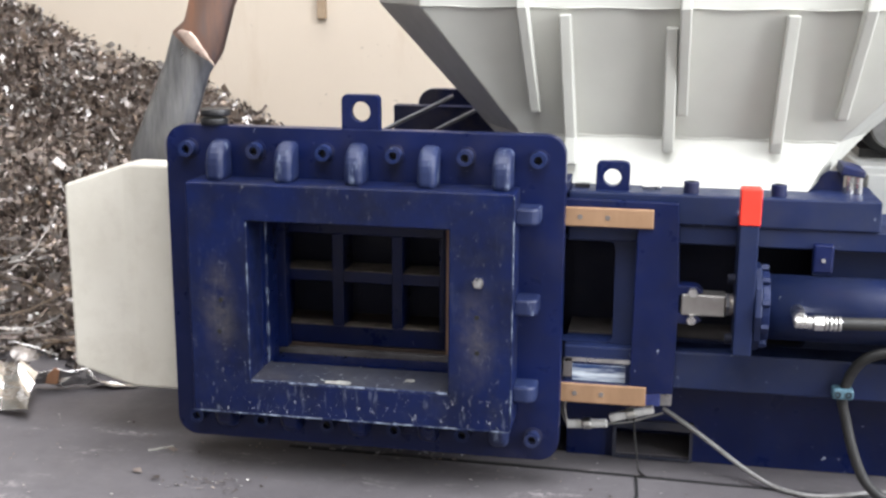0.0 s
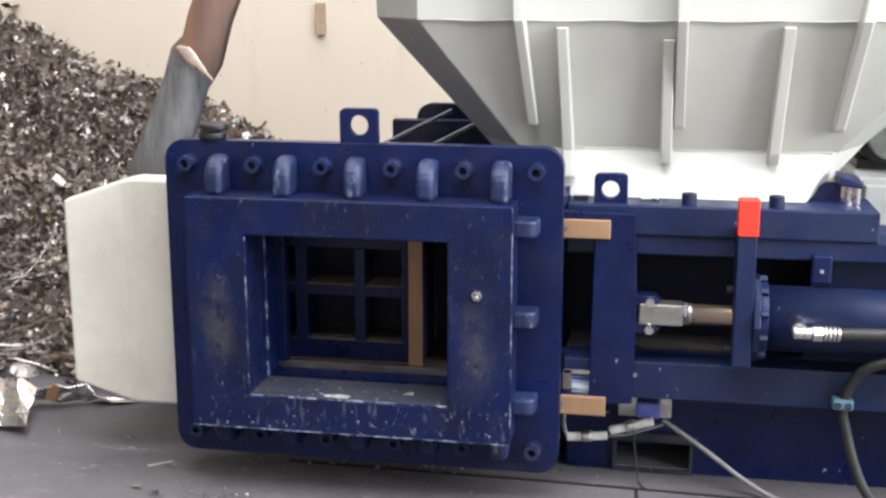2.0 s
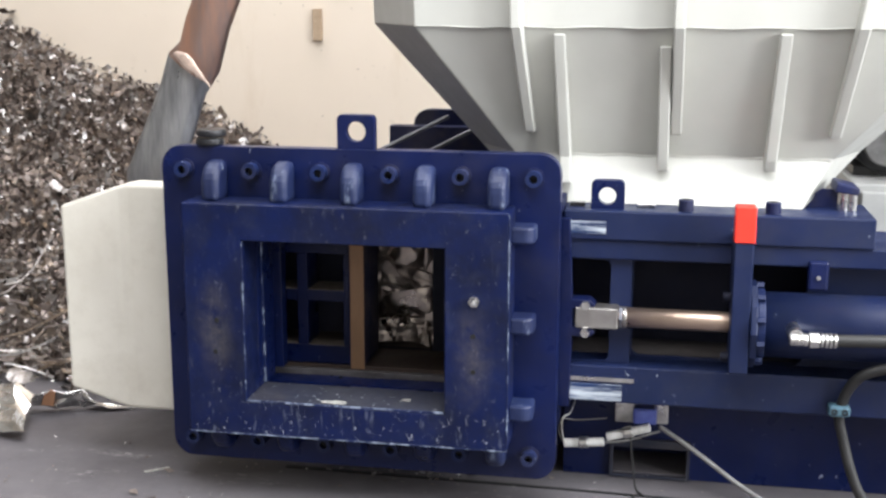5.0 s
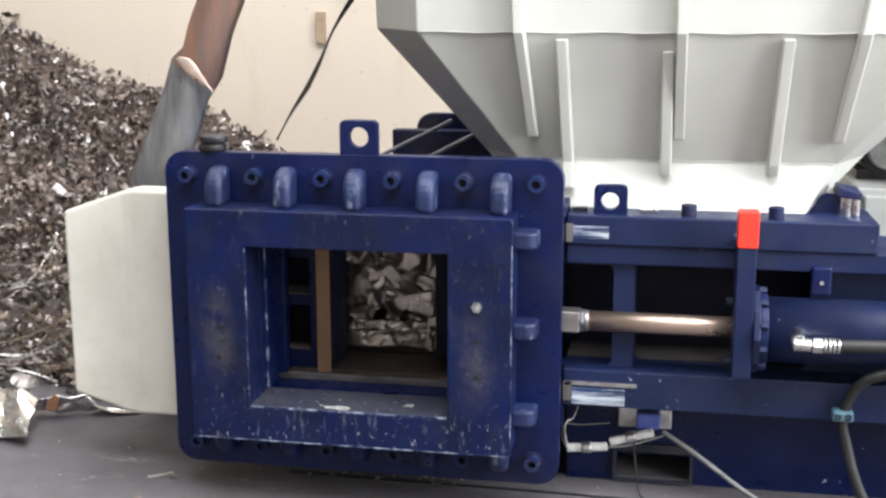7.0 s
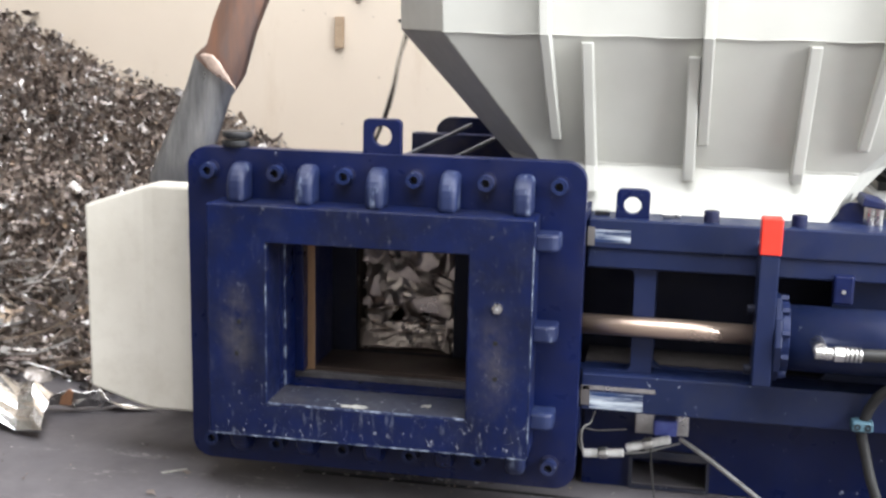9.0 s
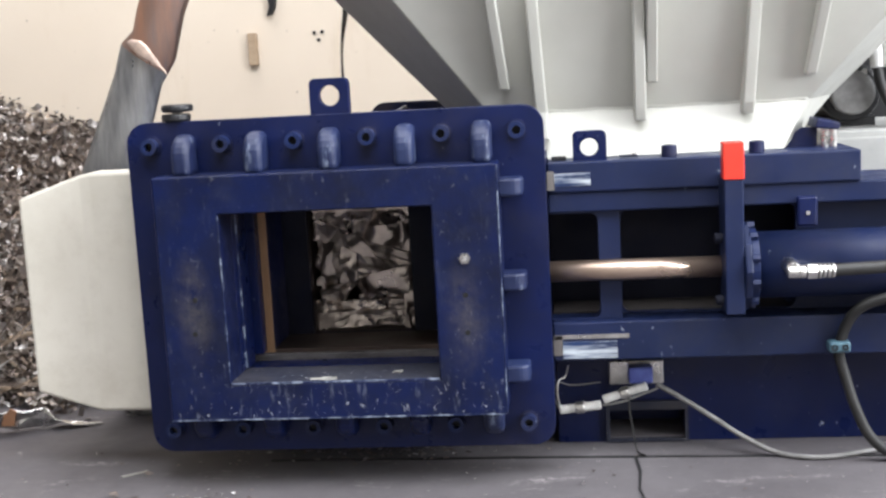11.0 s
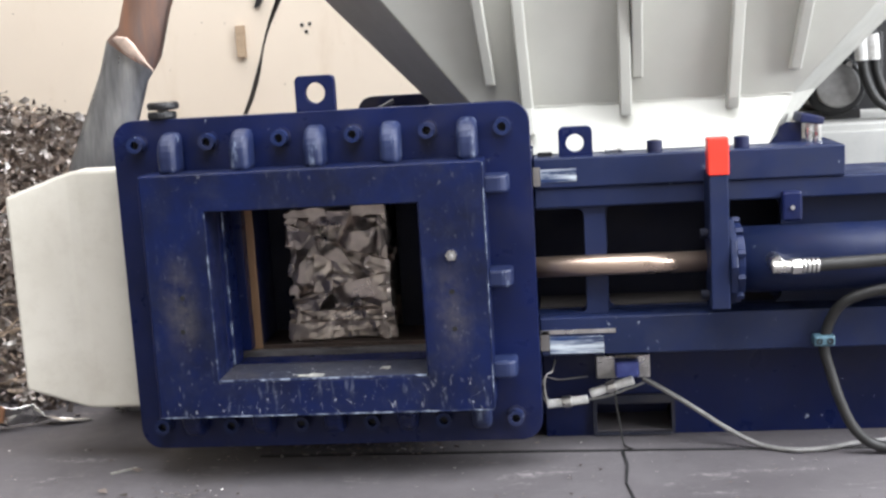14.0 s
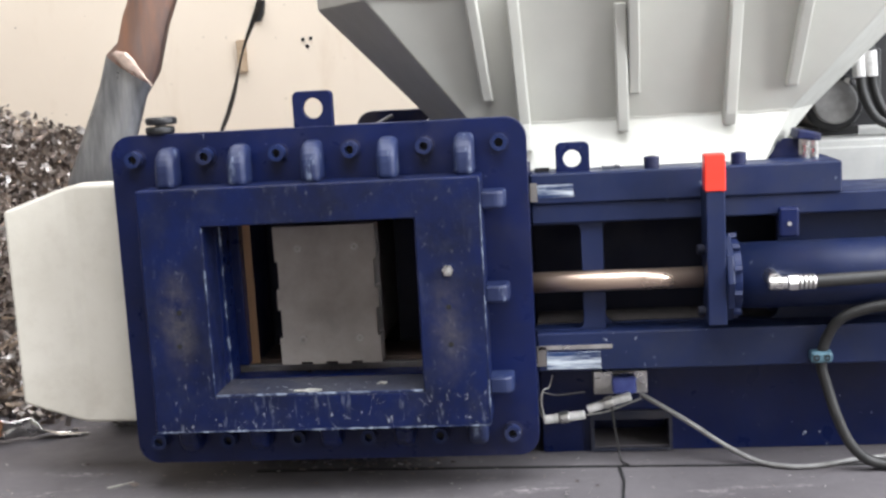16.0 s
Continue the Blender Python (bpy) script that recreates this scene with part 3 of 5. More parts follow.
def sliding_gate():
    """Thick shear gate: a grid on its closed side, a window on the other."""
    y0, y1 = 0.066, 0.082
    prof = [(0.20, 0.216), (0.755, 0.246), (0.760, 0.49), (0.748, 0.716), (0.20, 0.722), (0.20, 0.668), (0.46, 0.668), (0.46, 0.650), (0.655, 0.648),
            (0.650, 0.262), (0.20, 0.262)]
    gate = part("shear_gate", prism(prof, "y", y0, y1), "blue", baler, "navy blue sliding shear gate", 0.003)
    g0 = 0.168
    for z0, z1 in ((0.582, 0.69), (0.288, 0.337)):
        part("grid_rail", box(-0.34, 0.1735, g0 + 0.002, g0 + 0.05, z0, z1), "blue", gate, "", 0.002)
    part("grid_rail", box(-0.34, 0.1735, g0 + 0.006, g0 + 0.10, 0.455, 0.484), "blue", gate, "", 0.002)
    for a, b in ((-0.285, -0.255), (-0.122, -0.092), (0.036, 0.064), (0.160, 0.1735)):
        part("grid_post", box(a, b, g0 + 0.003, g0 + 0.10, 0.3372, 0.5818), "blue", gate, "", 0.002)
    for zz in (0.4842, 0.3370):
        for a, b in ((-0.255, -0.122), (-0.092, 0.036), (0.064, 0.160)):
            part("shelf_dust", box(a + 0.001, b - 0.001, g0 + (0.007 if zz > 0.4 else 0.003), g0 + (0.098 if zz > 0.4 else 0.049), zz, zz + 0.0015), "dust", gate, "dry brown dust on the rib")
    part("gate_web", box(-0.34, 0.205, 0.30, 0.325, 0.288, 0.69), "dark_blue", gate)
    part("gate_shelf", box(-0.34, 0.1735, g0 + 0.0505, 0.2995, 0.315, 0.3368), "liner", gate)
    part("gate_cheek", box(0.174, 0.216, g0 + 0.0005, 0.325, 0.288, 0.69), "blue_dark", gate)
    part("bronze_bar", box(0.180, 0.217, g0 - 0.0075, g0, 0.2795, 0.69), "bronze", gate, "upright bronze wear strip", 0.002)
    for z0, z1 in ((0.654, 0.700), (0.213, 0.262)):
        s = part("bronze_bar", box(0.46, 0.692, 0.056, 0.0655, z0, z1), "bronze", gate, "level bronze wear strip", 0.003)
        for x in (0.52, 0.585):
            part("countersunk_screw", rod((x, 0.0545, (z0 + z1) / 2), (x, 0.0565, (z0 + z1) / 2), 0.006, 12), "steel", s)
    for z in (0.506, 0.438):
        c = part("clevis_ear", prism([(0.745, z - 0.013), (0.80, z - 0.013), (0.815, z), (0.80, z + 0.013), (0.745, z + 0.013)], "y", 0.0662, 0.11), "blue", gate, "", 0.003)
        part("clevis_bolt", rod((0.79, 0.05, z), (0.79, 0.067, z), 0.011, 6), "zinc", c)
    part("piston_rod", rod((0.80, 0.088, 0.474), (1.40, 0.088, 0.474), 0.0245, 28), "chrome", gate, "chromed piston rod", 0, True)
    part("rod_end", box(0.765, 0.868, 0.062, 0.114, 0.448, 0.500), "steel", gate, "square steel rod end", 0.004)
    part("lock_nut", rod((0.8685, 0.088, 0.474), (0.878, 0.088, 0.474), 0.0285, 6), "brace", gate, "dark steel lock nut", 0.002)
    part("rod_collar", rod((0.8785, 0.088, 0.474), (0.888, 0.088, 0.474), 0.0262, 24), "steel", gate, "", 0.002)
    return gate


shear_gate = sliding_gate()


def cylinder():
    b = part("cylinder_bracket", prism([(0.885, 0.375), (0.928, 0.375), (0.928, 0.69), (0.885, 0.69)], "y", 0.0, 0.10), "blue_grey", baler,
             "upright navy blue cylinder bracket", 0.003)
    part("red_block", box(0.8835, 0.930, -0.003, 0.045, 0.684, 0.768), "red", b, "bright red painted block", 0.003)
    cy = part("gate_cylinder", rod((0.960, 0.088, 0.474), (1.75, 0.088, 0.474), 0.0775, 56), "blue_grey", baler, "navy blue hydraulic cylinder", 0, True)
    part("flange", rod((0.9285, 0.088, 0.474), (0.946, 0.088, 0.474), 0.104, 10), "blue_grey", cy, "", 0.004)
    part("gland_ring", rod((0.946, 0.088, 0.474), (0.964, 0.088, 0.474), 0.088, 32), "blue_light", cy, "", 0.003)
    for k in range(10):
        a = 2 * math.pi * k / 10 + 0.3
        y, z = 0.088 + 0.092 * math.cos(a), 0.474 + 0.092 * math.sin(a)
        part("flange_bolt", rod((0.945, y, z), (0.962, y, z), 0.010, 6), "blue_light", cy)
    for z in (0.545, 0.40):
        part("bracket_bolt", rod((0.868, 0.05, z), (0.886, 0.05, z), 0.012, 12), "dark_blue", b)
    # port elbow, swivel and hose
    e = part("port_elbow", rod((1.025, 0.02, 0.486), (1.025, -0.055, 0.486), 0.016, 16), "zinc", cy, "zinc-plated elbow fitting", 0.003)
    part("elbow_arm", rod((1.012, -0.05, 0.479), (1.052, -0.05, 0.479), 0.015, 16), "zinc", e, "", 0.003)
    part("hex_nut", rod((1.054, -0.05, 0.479), (1.076, -0.05, 0.4795), 0.0185, 6), "zinc", e, "", 0.002)
    for k in range(4):
        part("crimp_ring", rod((1.078 + 0.0095 * k, -0.05, 0.4797), (1.085 + 0.0095 * k, -0.05, 0.4797), 0.0175, 16), "zinc", e, "", 0.002)
    part("hose", tube([(1.11, -0.05, 0.48), (1.20, -0.05, 0.483), (1.34, -0.045, 0.486), (1.55, 0.0, 0.47)], 0.0145), "rubber", cy, "black hydraulic hose", 0, True)


cylinder()


def hoses():
    h = part("hydraulic_hose", tube([(1.40, 0.00, 0.412), (1.30, 0.015, 0.408), (1.236, 0.03, 0.395), (1.187, 0.045, 0.37), (1.160, 0.062, 0.322), (1.149, 0.068, 0.263), (1.160, 0.068, 0.214),
                                     (1.182, 0.055, 0.135), (1.215, 0.05, 0.065), (1.268, 0.06, 0.022), (1.36, 0.06, 0.013), (1.60, 0.05, 0.013)], 0.0125),
             "rubber", None, "", 0, True)
    tagged(h, "thick black rubber hydraulic hose looping to the floor", "hose")
    t = part("hose_clip", box(1.122, 1.171, 0.0445, 0.0845, 0.268, 0.294), "teal", baler, "teal plastic hose clip", 0.006)
    for x in (1.134, 1.158):
        part("clip_eye", ring(circle(x, 0.281, 0.0075, 12), circle(x, 0.281, 0.004, 12), 0.0425, 0.0455), "black", t)
    c = part("sensor_cable", tube([(0.735, 0.182, 0.168), (0.797, 0.17, 0.132), (0.863, 0.15, 0.092), (0.935, 0.135, 0.045), (1.009, 0.11, 0.012),
                                   (1.081, 0.080, 0.008), (1.157, 0.088, 0.008), (1.244, 0.124, 0.008), (1.40, 0.16, 0.008)], 0.0062, 10), "grey_cable", None, "", 0, True)
    tagged(c, "grey sensor cable lying on the concrete", "cable")


hoses()


def sensor():
    s = part("limit_switch", box(0.668, 0.728, 0.190, 0.2345, 0.166, 0.208), "sensor", baler, "blue plastic limit switch", 0.006)
    part("switch_plate", box(0.622, 0.757, 0.235, 0.2495, 0.154, 0.214), "zinc", s, "", 0.003)
    for x in (0.634, 0.746):
        part("fixing_screw", rod((x, 0.228, 0.19), (x, 0.2355, 0.19), 0.008, 6), "zinc", s)
    for (x0, z0), (x1, z1) in (((0.604, 0.132), (0.712, 0.166)), ((0.495, 0.108), (0.598, 0.120))):
        a, b = Vector((x0, 0.18, z0)), Vector((x1, 0.175, z1))
        k = part("cable_connector", rod(a, b, 0.0115, 12), "connector", s, "pale plastic cable connector", 0.003)
        m = (a + b) / 2
        d = (b - a).normalized()
        part("connector_nut", rod(m - d * 0.012, m + d * 0.012, 0.0150, 10), "zinc", k, "", 0.003)
    part("thin_wire", tube([(0.598, 0.176, 0.118), (0.65, 0.17, 0.128), (0.70, 0.17, 0.146), (0.737, 0.17, 0.160)], 0.003, 8), "grey_cable", s)
    part("thin_wire", tube([(0.495, 0.18, 0.108), (0.484, 0.15, 0.15), (0.492, 0.13, 0.19), (0.505, 0.15, 0.185), (0.53, 0.2, 0.165), (0.60, 0.24, 0.16)], 0.0018, 8), "grey_cable", s)
    part("thin_wire", tube([(0.500, 0.17, 0.110), (0.492, 0.14, 0.16), (0.498, 0.12, 0.20), (0.512, 0.15, 0.20), (0.52, 0.2, 0.215)], 0.0018, 8), "connector", s)
    part("thin_wire", tube([(0.664, 0.170, 0.152), (0.668, 0.165, 0.10), (0.675, 0.162, 0.05), (0.682, 0.155, 0.008), (0.70, 0.12, 0.006)], 0.0024, 8), "rubber", s)


sensor()


def hopper():
    """White feed hopper: upright collar, sloping middle, upright foot."""
    yt, yb, zt, zb = 0.13, 0.25, 1.160, 0.846
    yf = 0.195
    B = 0.95
    bm = bmesh.new()
    quad = ((0.40, yf, 0.7325), (1.05, yf, 0.7325), (1.118, yb, zb - 0.0005), (0.352, yb, zb - 0.0005))
    lo, hi = [bm.verts.new(p) for p in quad], [bm.verts.new((x, y + 0.012, z)) for x, y, z in quad]
    bm.faces.new(lo)
    bm.faces.new(hi[::-1])
    for k in range(4):
        bm.faces.new((lo[k], hi[k], hi[(k + 1) % 4], lo[(k + 1) % 4]))
    hop = part("hopper", bm, "hopper", baler, "grey-white steel feed hopper with ribs", 0.002)

    def panel(name, quad, thick, inward):
        bm = bmesh.new()
        q = [Vector(p) for p in quad]
        i = Vector(inward) * thick
        a, b = [bm.verts.new(p) for p in q], [bm.verts.new(p + i) for p in q]
        bm.faces.new(a)
        bm.faces.new(b[::-1])
        for k in range(4):
            bm.faces.new((a[k], b[k], b[(k + 1) % 4], a[(k + 1) % 4]))
        return part(name, bm, "hopper", hop, "", 0.002)
    F0, F1, R0, R1 = 0.118, 0.352, 1.390, 1.118
    G0, G1, S0, S1 = -0.060, 0.235, 1.545, 1.215
    ym = 0.45
    panel("front_slope", [(F0, yt, zt), (R0, yt, zt), (R1, yb, zb), (F1, yb, zb)], 0.012, (0, 1, 0))
    panel("front_collar", [(F0, yt - 0.004, zt), (R0, yt - 0.004, zt), (R0 + 0.02, yt - 0.004, 1.75), (F0 - 0.02, yt - 0.004, 1.75)], 0.012, (0, 1, 0))
    for n, a, b, c, d in (("left", F0, F1, G0, G1), ("right", R0, R1, S0, S1)):
        i = (0.7, 0.7, 0) if n == "left" else (-0.7, 0.7, 0)
        o = -0.002 if n == "left" else 0.002
        panel(n + "_corner_slope", [(a + o, yt + 0.001, zt), (b + o, yb + 0.001, zb), (d, ym, zb), (c, ym, zt)], 0.012, i)
        panel(n + "_corner_collar", [(a + o, yt, zt), (c, ym, zt), (c - 0.02, ym, 1.75), (a + o * 10, yt, 1.75)], 0.012, i)
        i = (1, 0, 0) if n == "left" else (-1, 0, 0)
        panel(n + "_slope", [(c, ym + 0.001, zt), (d, ym + 0.001, zb), (d, B, zb), (c, B, zt)], 0.012, i)
        panel(n + "_collar", [(c, ym + 0.001, zt), (c, B, zt), (c, B, 1.75), (c - 0.02, ym + 0.001, 1.75)], 0.012, i)
    panel("back_slope", [(G0, B, zt), (S0, B, zt), (S1, B - 0.003, zb), (G1, B - 0.003, zb)], 0.012, (0, -1, 0))
    panel("back_collar", [(G0, B, zt), (S0, B, zt), (S0, B, 1.75), (G0, B, 1.75)], 0.012, (0, -1, 0))
    panel("right_foot", [(1.0505, yf + 0.001, 0.7325), (R1 + 0.0005, yb + 0.001, zb), (S1, ym, zb), (1.12, ym, 0.7325)], 0.012, (-0.7, 0.7, 0))
    panel("left_foot", [(0.40, yf + 0.001, 0.7325), (F1, yb + 0.001, zb), (G1, ym, zb), (0.36, ym, 0.7325)], 0.012, (0.7, 0.7, 0))

    def yat(z):
        return yt + (yb - yt) * (zt - z) / (zt - zb) if zb < z < zt else (yt - 0.004 if z >= zt else yf + (yb - yf) * (z - 0.7325) / (zb - 0.7325))

    def rib(xa, za, xk, xb, zc, w, deep):
        """A flat rib that follows the panels from (xa, za) down to (xb, zc), with xk where the collar ends."""
        bm = bmesh.new()
        zs = [za] + [z for z in (zt, zb) if zc < z < za] + [zc]
        sides = []
        for s in (-1, 1):
            col = []
            for z in zs:
                x = (xa + (xk - xa) * (za - z) / (za - zt) if z >= zt else xk + (xb - xk) * (min(za, zt) - z) / (min(za, zt) - zc)) + s * w
                d = deep if z not in (za, zc) or za > 1.5 and z == za else deep * 0.55
                y = yat(z) if z != zb else yb
                col.append((bm.verts.new((x, y + 0.002, z)), bm.verts.new((x, y - d, z))))
            sides.append(col)
        a, b = sides
        for k in range(len(zs) - 1):
            for c, flip in ((a, 1), (b, -1)):
                bm.faces.new((c[k][0], c[k][1], c[k + 1][1], c[k + 1][0])[::flip])
            for e in (0, 1):
                bm.faces.new((a[k][e], b[k][e], b[k + 1][e], a[k + 1][e]))
        for k in (0, len(zs) - 1):
            bm.faces.new((a[k][0], a[k][1], b[k][1], b[k][0]))
        part("rib", bm, "hopper", hop, "", 0.004)
    for x0, x1, y, z in ((F0, R0, yt - 0.003, zt), (F1, R1, yb - 0.001, zb)):
        part("weld_seam", tube([(x0 + (x1 - x0) * k / 24, y + 0.0012 * math.sin(k * 2.3), z + 0.0015 * math.sin(k * 1.7)) for k in range(25)], 0.0022, 8, None, 2), "hopper", hop, "", 0, True)
    for xa, xk, xb in ((0.343, 0.369, 0.393), (0.740, 0.743, 0.746), (1.235, 1.144, 1.115)):
        rib(xa, 1.75, xk, xb, 0.905, 0.013, 0.062)
    for za, xk, xb, zc in ((1.145, 0.466, 0.483, 0.780), (1.118, 0.714, 0.717, 0.815), (1.148, 0.983, 0.970, 0.820)):
        rib(xk, za, xk, xb, zc, 0.014, 0.058)


hopper()


def rear_parts():
    """What shows of the baler's rear behind the plate."""
    part("rear_lug", prism(rounded(-0.10, 0.16, 0.55, 0.865, 0.05), "y", 1.16, 1.20), "blue_dark", baler, "dark blue rear plate", 0.003)
    part("rear_beam", box(-0.17, 0.40, 1.10, 1.155, 0.55, 0.815), "blue_dark", baler, "", 0.003)
    for x in (-0.16, 0.0):
        part("brace", rod((x - 0.04, 0.95, 0.735), (x + 0.19, 1.09, 0.85), 0.007, 8), "brace", baler)
    # clamp on the rail and grey cabinet with hoses further along
    c = part("clamp_foot", rod((1.146, 0.205, 0.7325), (1.146, 0.205, 0.777), 0.009, 16), "zinc", baler, "bright clamp pin")
    part("clamp_pin", rod((1.166, 0.205, 0.7325), (1.166, 0.205, 0.776), 0.009, 16), "zinc", c)
    part("clamp_jaw", prism([(1.118, 0.780), (1.174, 0.773), (1.176, 0.790), (1.124, 0.803)], "y", 0.17, 0.27), "blue_dark", c, "", 0.004)
    pn = part("lock_pin", rod((0.66, 0.15, 0.740), (0.705, 0.15, 0.740), 0.0065, 12), "zinc", baler, "small bright lock pin", 0.002)
    part("pin_clip", box(0.50, 0.535, 0.14, 0.16, 0.7325, 0.742), "black", baler)
    part("side_wedge", prism([(1.03, 0.7325), (1.135, 0.7325), (1.135, 0.778), (1.10, 0.778)], "y", 0.235, 0.245), "blue_dark", baler)


rear_parts()


def far_machinery():
    cab = thing("control_cabinet", "grey sheet steel cabinet behind the baler", "cabinet")
    part("body", box(1.22, 2.6, 0.56, 1.1, 0.0, 0.745), "grey_box", cab, "", 0.006)
    part("door", box(1.24, 1.50, 0.545, 0.559, 0.06, 0.725), "grey_box", cab, "", 0.004)
    part("door", box(1.52, 1.95, 0.545, 0.559, 0.06, 0.725), "grey_box", cab, "", 0.004)
    part("door_handle", box(1.465, 1.48, 0.53, 0.545, 0.62, 0.70), "zinc", cab, "", 0.003)
    m = thing("pump_motor", "black hydraulic pump motor on the grey cabinet", "motor")
    part("housing", rod((1.315, 0.68, 0.840), (1.315, 1.05, 0.840), 0.082, 32), "black", m, "", 0.01)
    part("end_cap", rod((1.315, 0.65, 0.840), (1.315, 0.68, 0.840), 0.060, 32), "grey_cable", m, "", 0.006)
    part("terminal_box", box(1.36, 1.46, 0.75, 0.95, 0.86, 0.98), "black", m, "", 0.006)
    part("bolt_head", rod((1.352, 0.70, 0.895), (1.352, 0.675, 0.895), 0.009, 10), "zinc", m)
    part("foot", box(1.24, 1.39, 0.72, 1.0, 0.745, 0.77), "black", m)
    for x, y in ((1.368, 0.62), (1.405, 0.64)):
        ho = part("hydraulic_hose", tube([(x - 0.02, y, 1.4), (x - 0.01, y, 1.1), (x, y, 0.95), (x + 0.012, y, 0.86), (x + 0.05, y, 0.79), (x + 0.12, y, 0.76)], 0.013), "rubber", None, "", 0, True)
        tagged(ho, "black hydraulic hose rising behind the baler", "hose", "hoses behind the baler")
        part("ferrule", rod((x - 0.003, y, 0.975), (x + 0.001, y, 0.905), 0.017, 14), "connector", ho, "pale ferrule", 0.003)
    tagged(part("wall_panel", box(1.15, 4.2, 1.6, 1.7, 0, 2.4), "black"), "dark machinery casing", "casing")


far_machinery()


def press_platen():
    """Pushes the bale out; modelled with its face at y = 0."""
    x0, x1, z0, z1 = -0.141, 0.109, 0.289, 0.632
    pts = [(x0, z0)]
    for a in (0.25, 0.5, 0.75):
        xx = x0 + (x1 - x0) * a
        pts += [(xx - 0.014, z0), (xx - 0.014, z0 + 0.006), (xx + 0.014, z0 + 0.006), (xx + 0.014, z0)]
    pts.append((x1, z0))
    for a in (0.3, 0.65):
        zz = z0 + (z1 - z0) * a
        pts += [(x1, zz - 0.035), (x1 - 0.007, zz - 0.035), (x1 - 0.007, zz + 0.035), (x1, zz + 0.035)]
    pts += [(x1, z1), (x0, z1)]
    for a in (0.65, 0.3):
        zz = z0 + (z1 - z0) * a
        pts += [(x0, zz + 0.035), (x0 + 0.007, zz + 0.035), (x0 + 0.007, zz - 0.035), (x0, zz - 0.035)]
    pl = part("press_platen", prism(pts, "y", 0.0, 0.05), "platen", baler, "grey worn steel pusher plate with four screws")
    for x in (-0.082, 0.058):
        for z in (0.352, 0.578):
            part("platen_screw", ring(circle(x, z, 0.009, 14), circle(x, z, 0.004, 14), -0.003, 0.001), "steel", pl)
    part("pusher_ram", box(-0.12, 0.095, 0.0505, 0.45, 0.31, 0.61), "platen", pl)
    return pl


platen = press_platen()


def sill_scraps():
    crumpled_bits = ((-0.040, -0.085, 0.030, 0.007, 21), (0.128, -0.040, 0.009, 0.005, 23))
    for x, y, w, h, seed in crumpled_bits:
        rng = np.random.default_rng(seed)
        bm = box(x - w, x + w, y - h, y + h, OPEN[2] + 0.0002, OPEN[2] + 0.006)
        bmesh.ops.subdivide_edges(bm, edges=bm.edges, cuts=3, use_grid_fill=True)
        for v in bm.verts:
            lift = max(0.0, v.co.z - OPEN[2] - 0.001)
            v.co += Vector((rng.uniform(-0.004, 0.004), rng.uniform(-0.004, 0.004), lift * rng.uniform(-0.6, 0.6)))
        tagged(part("metal_chip", bm, "chip"), "pale crumpled metal chip lying on the opening's sill", "metal chip", "chips on the sill")


sill_scraps()


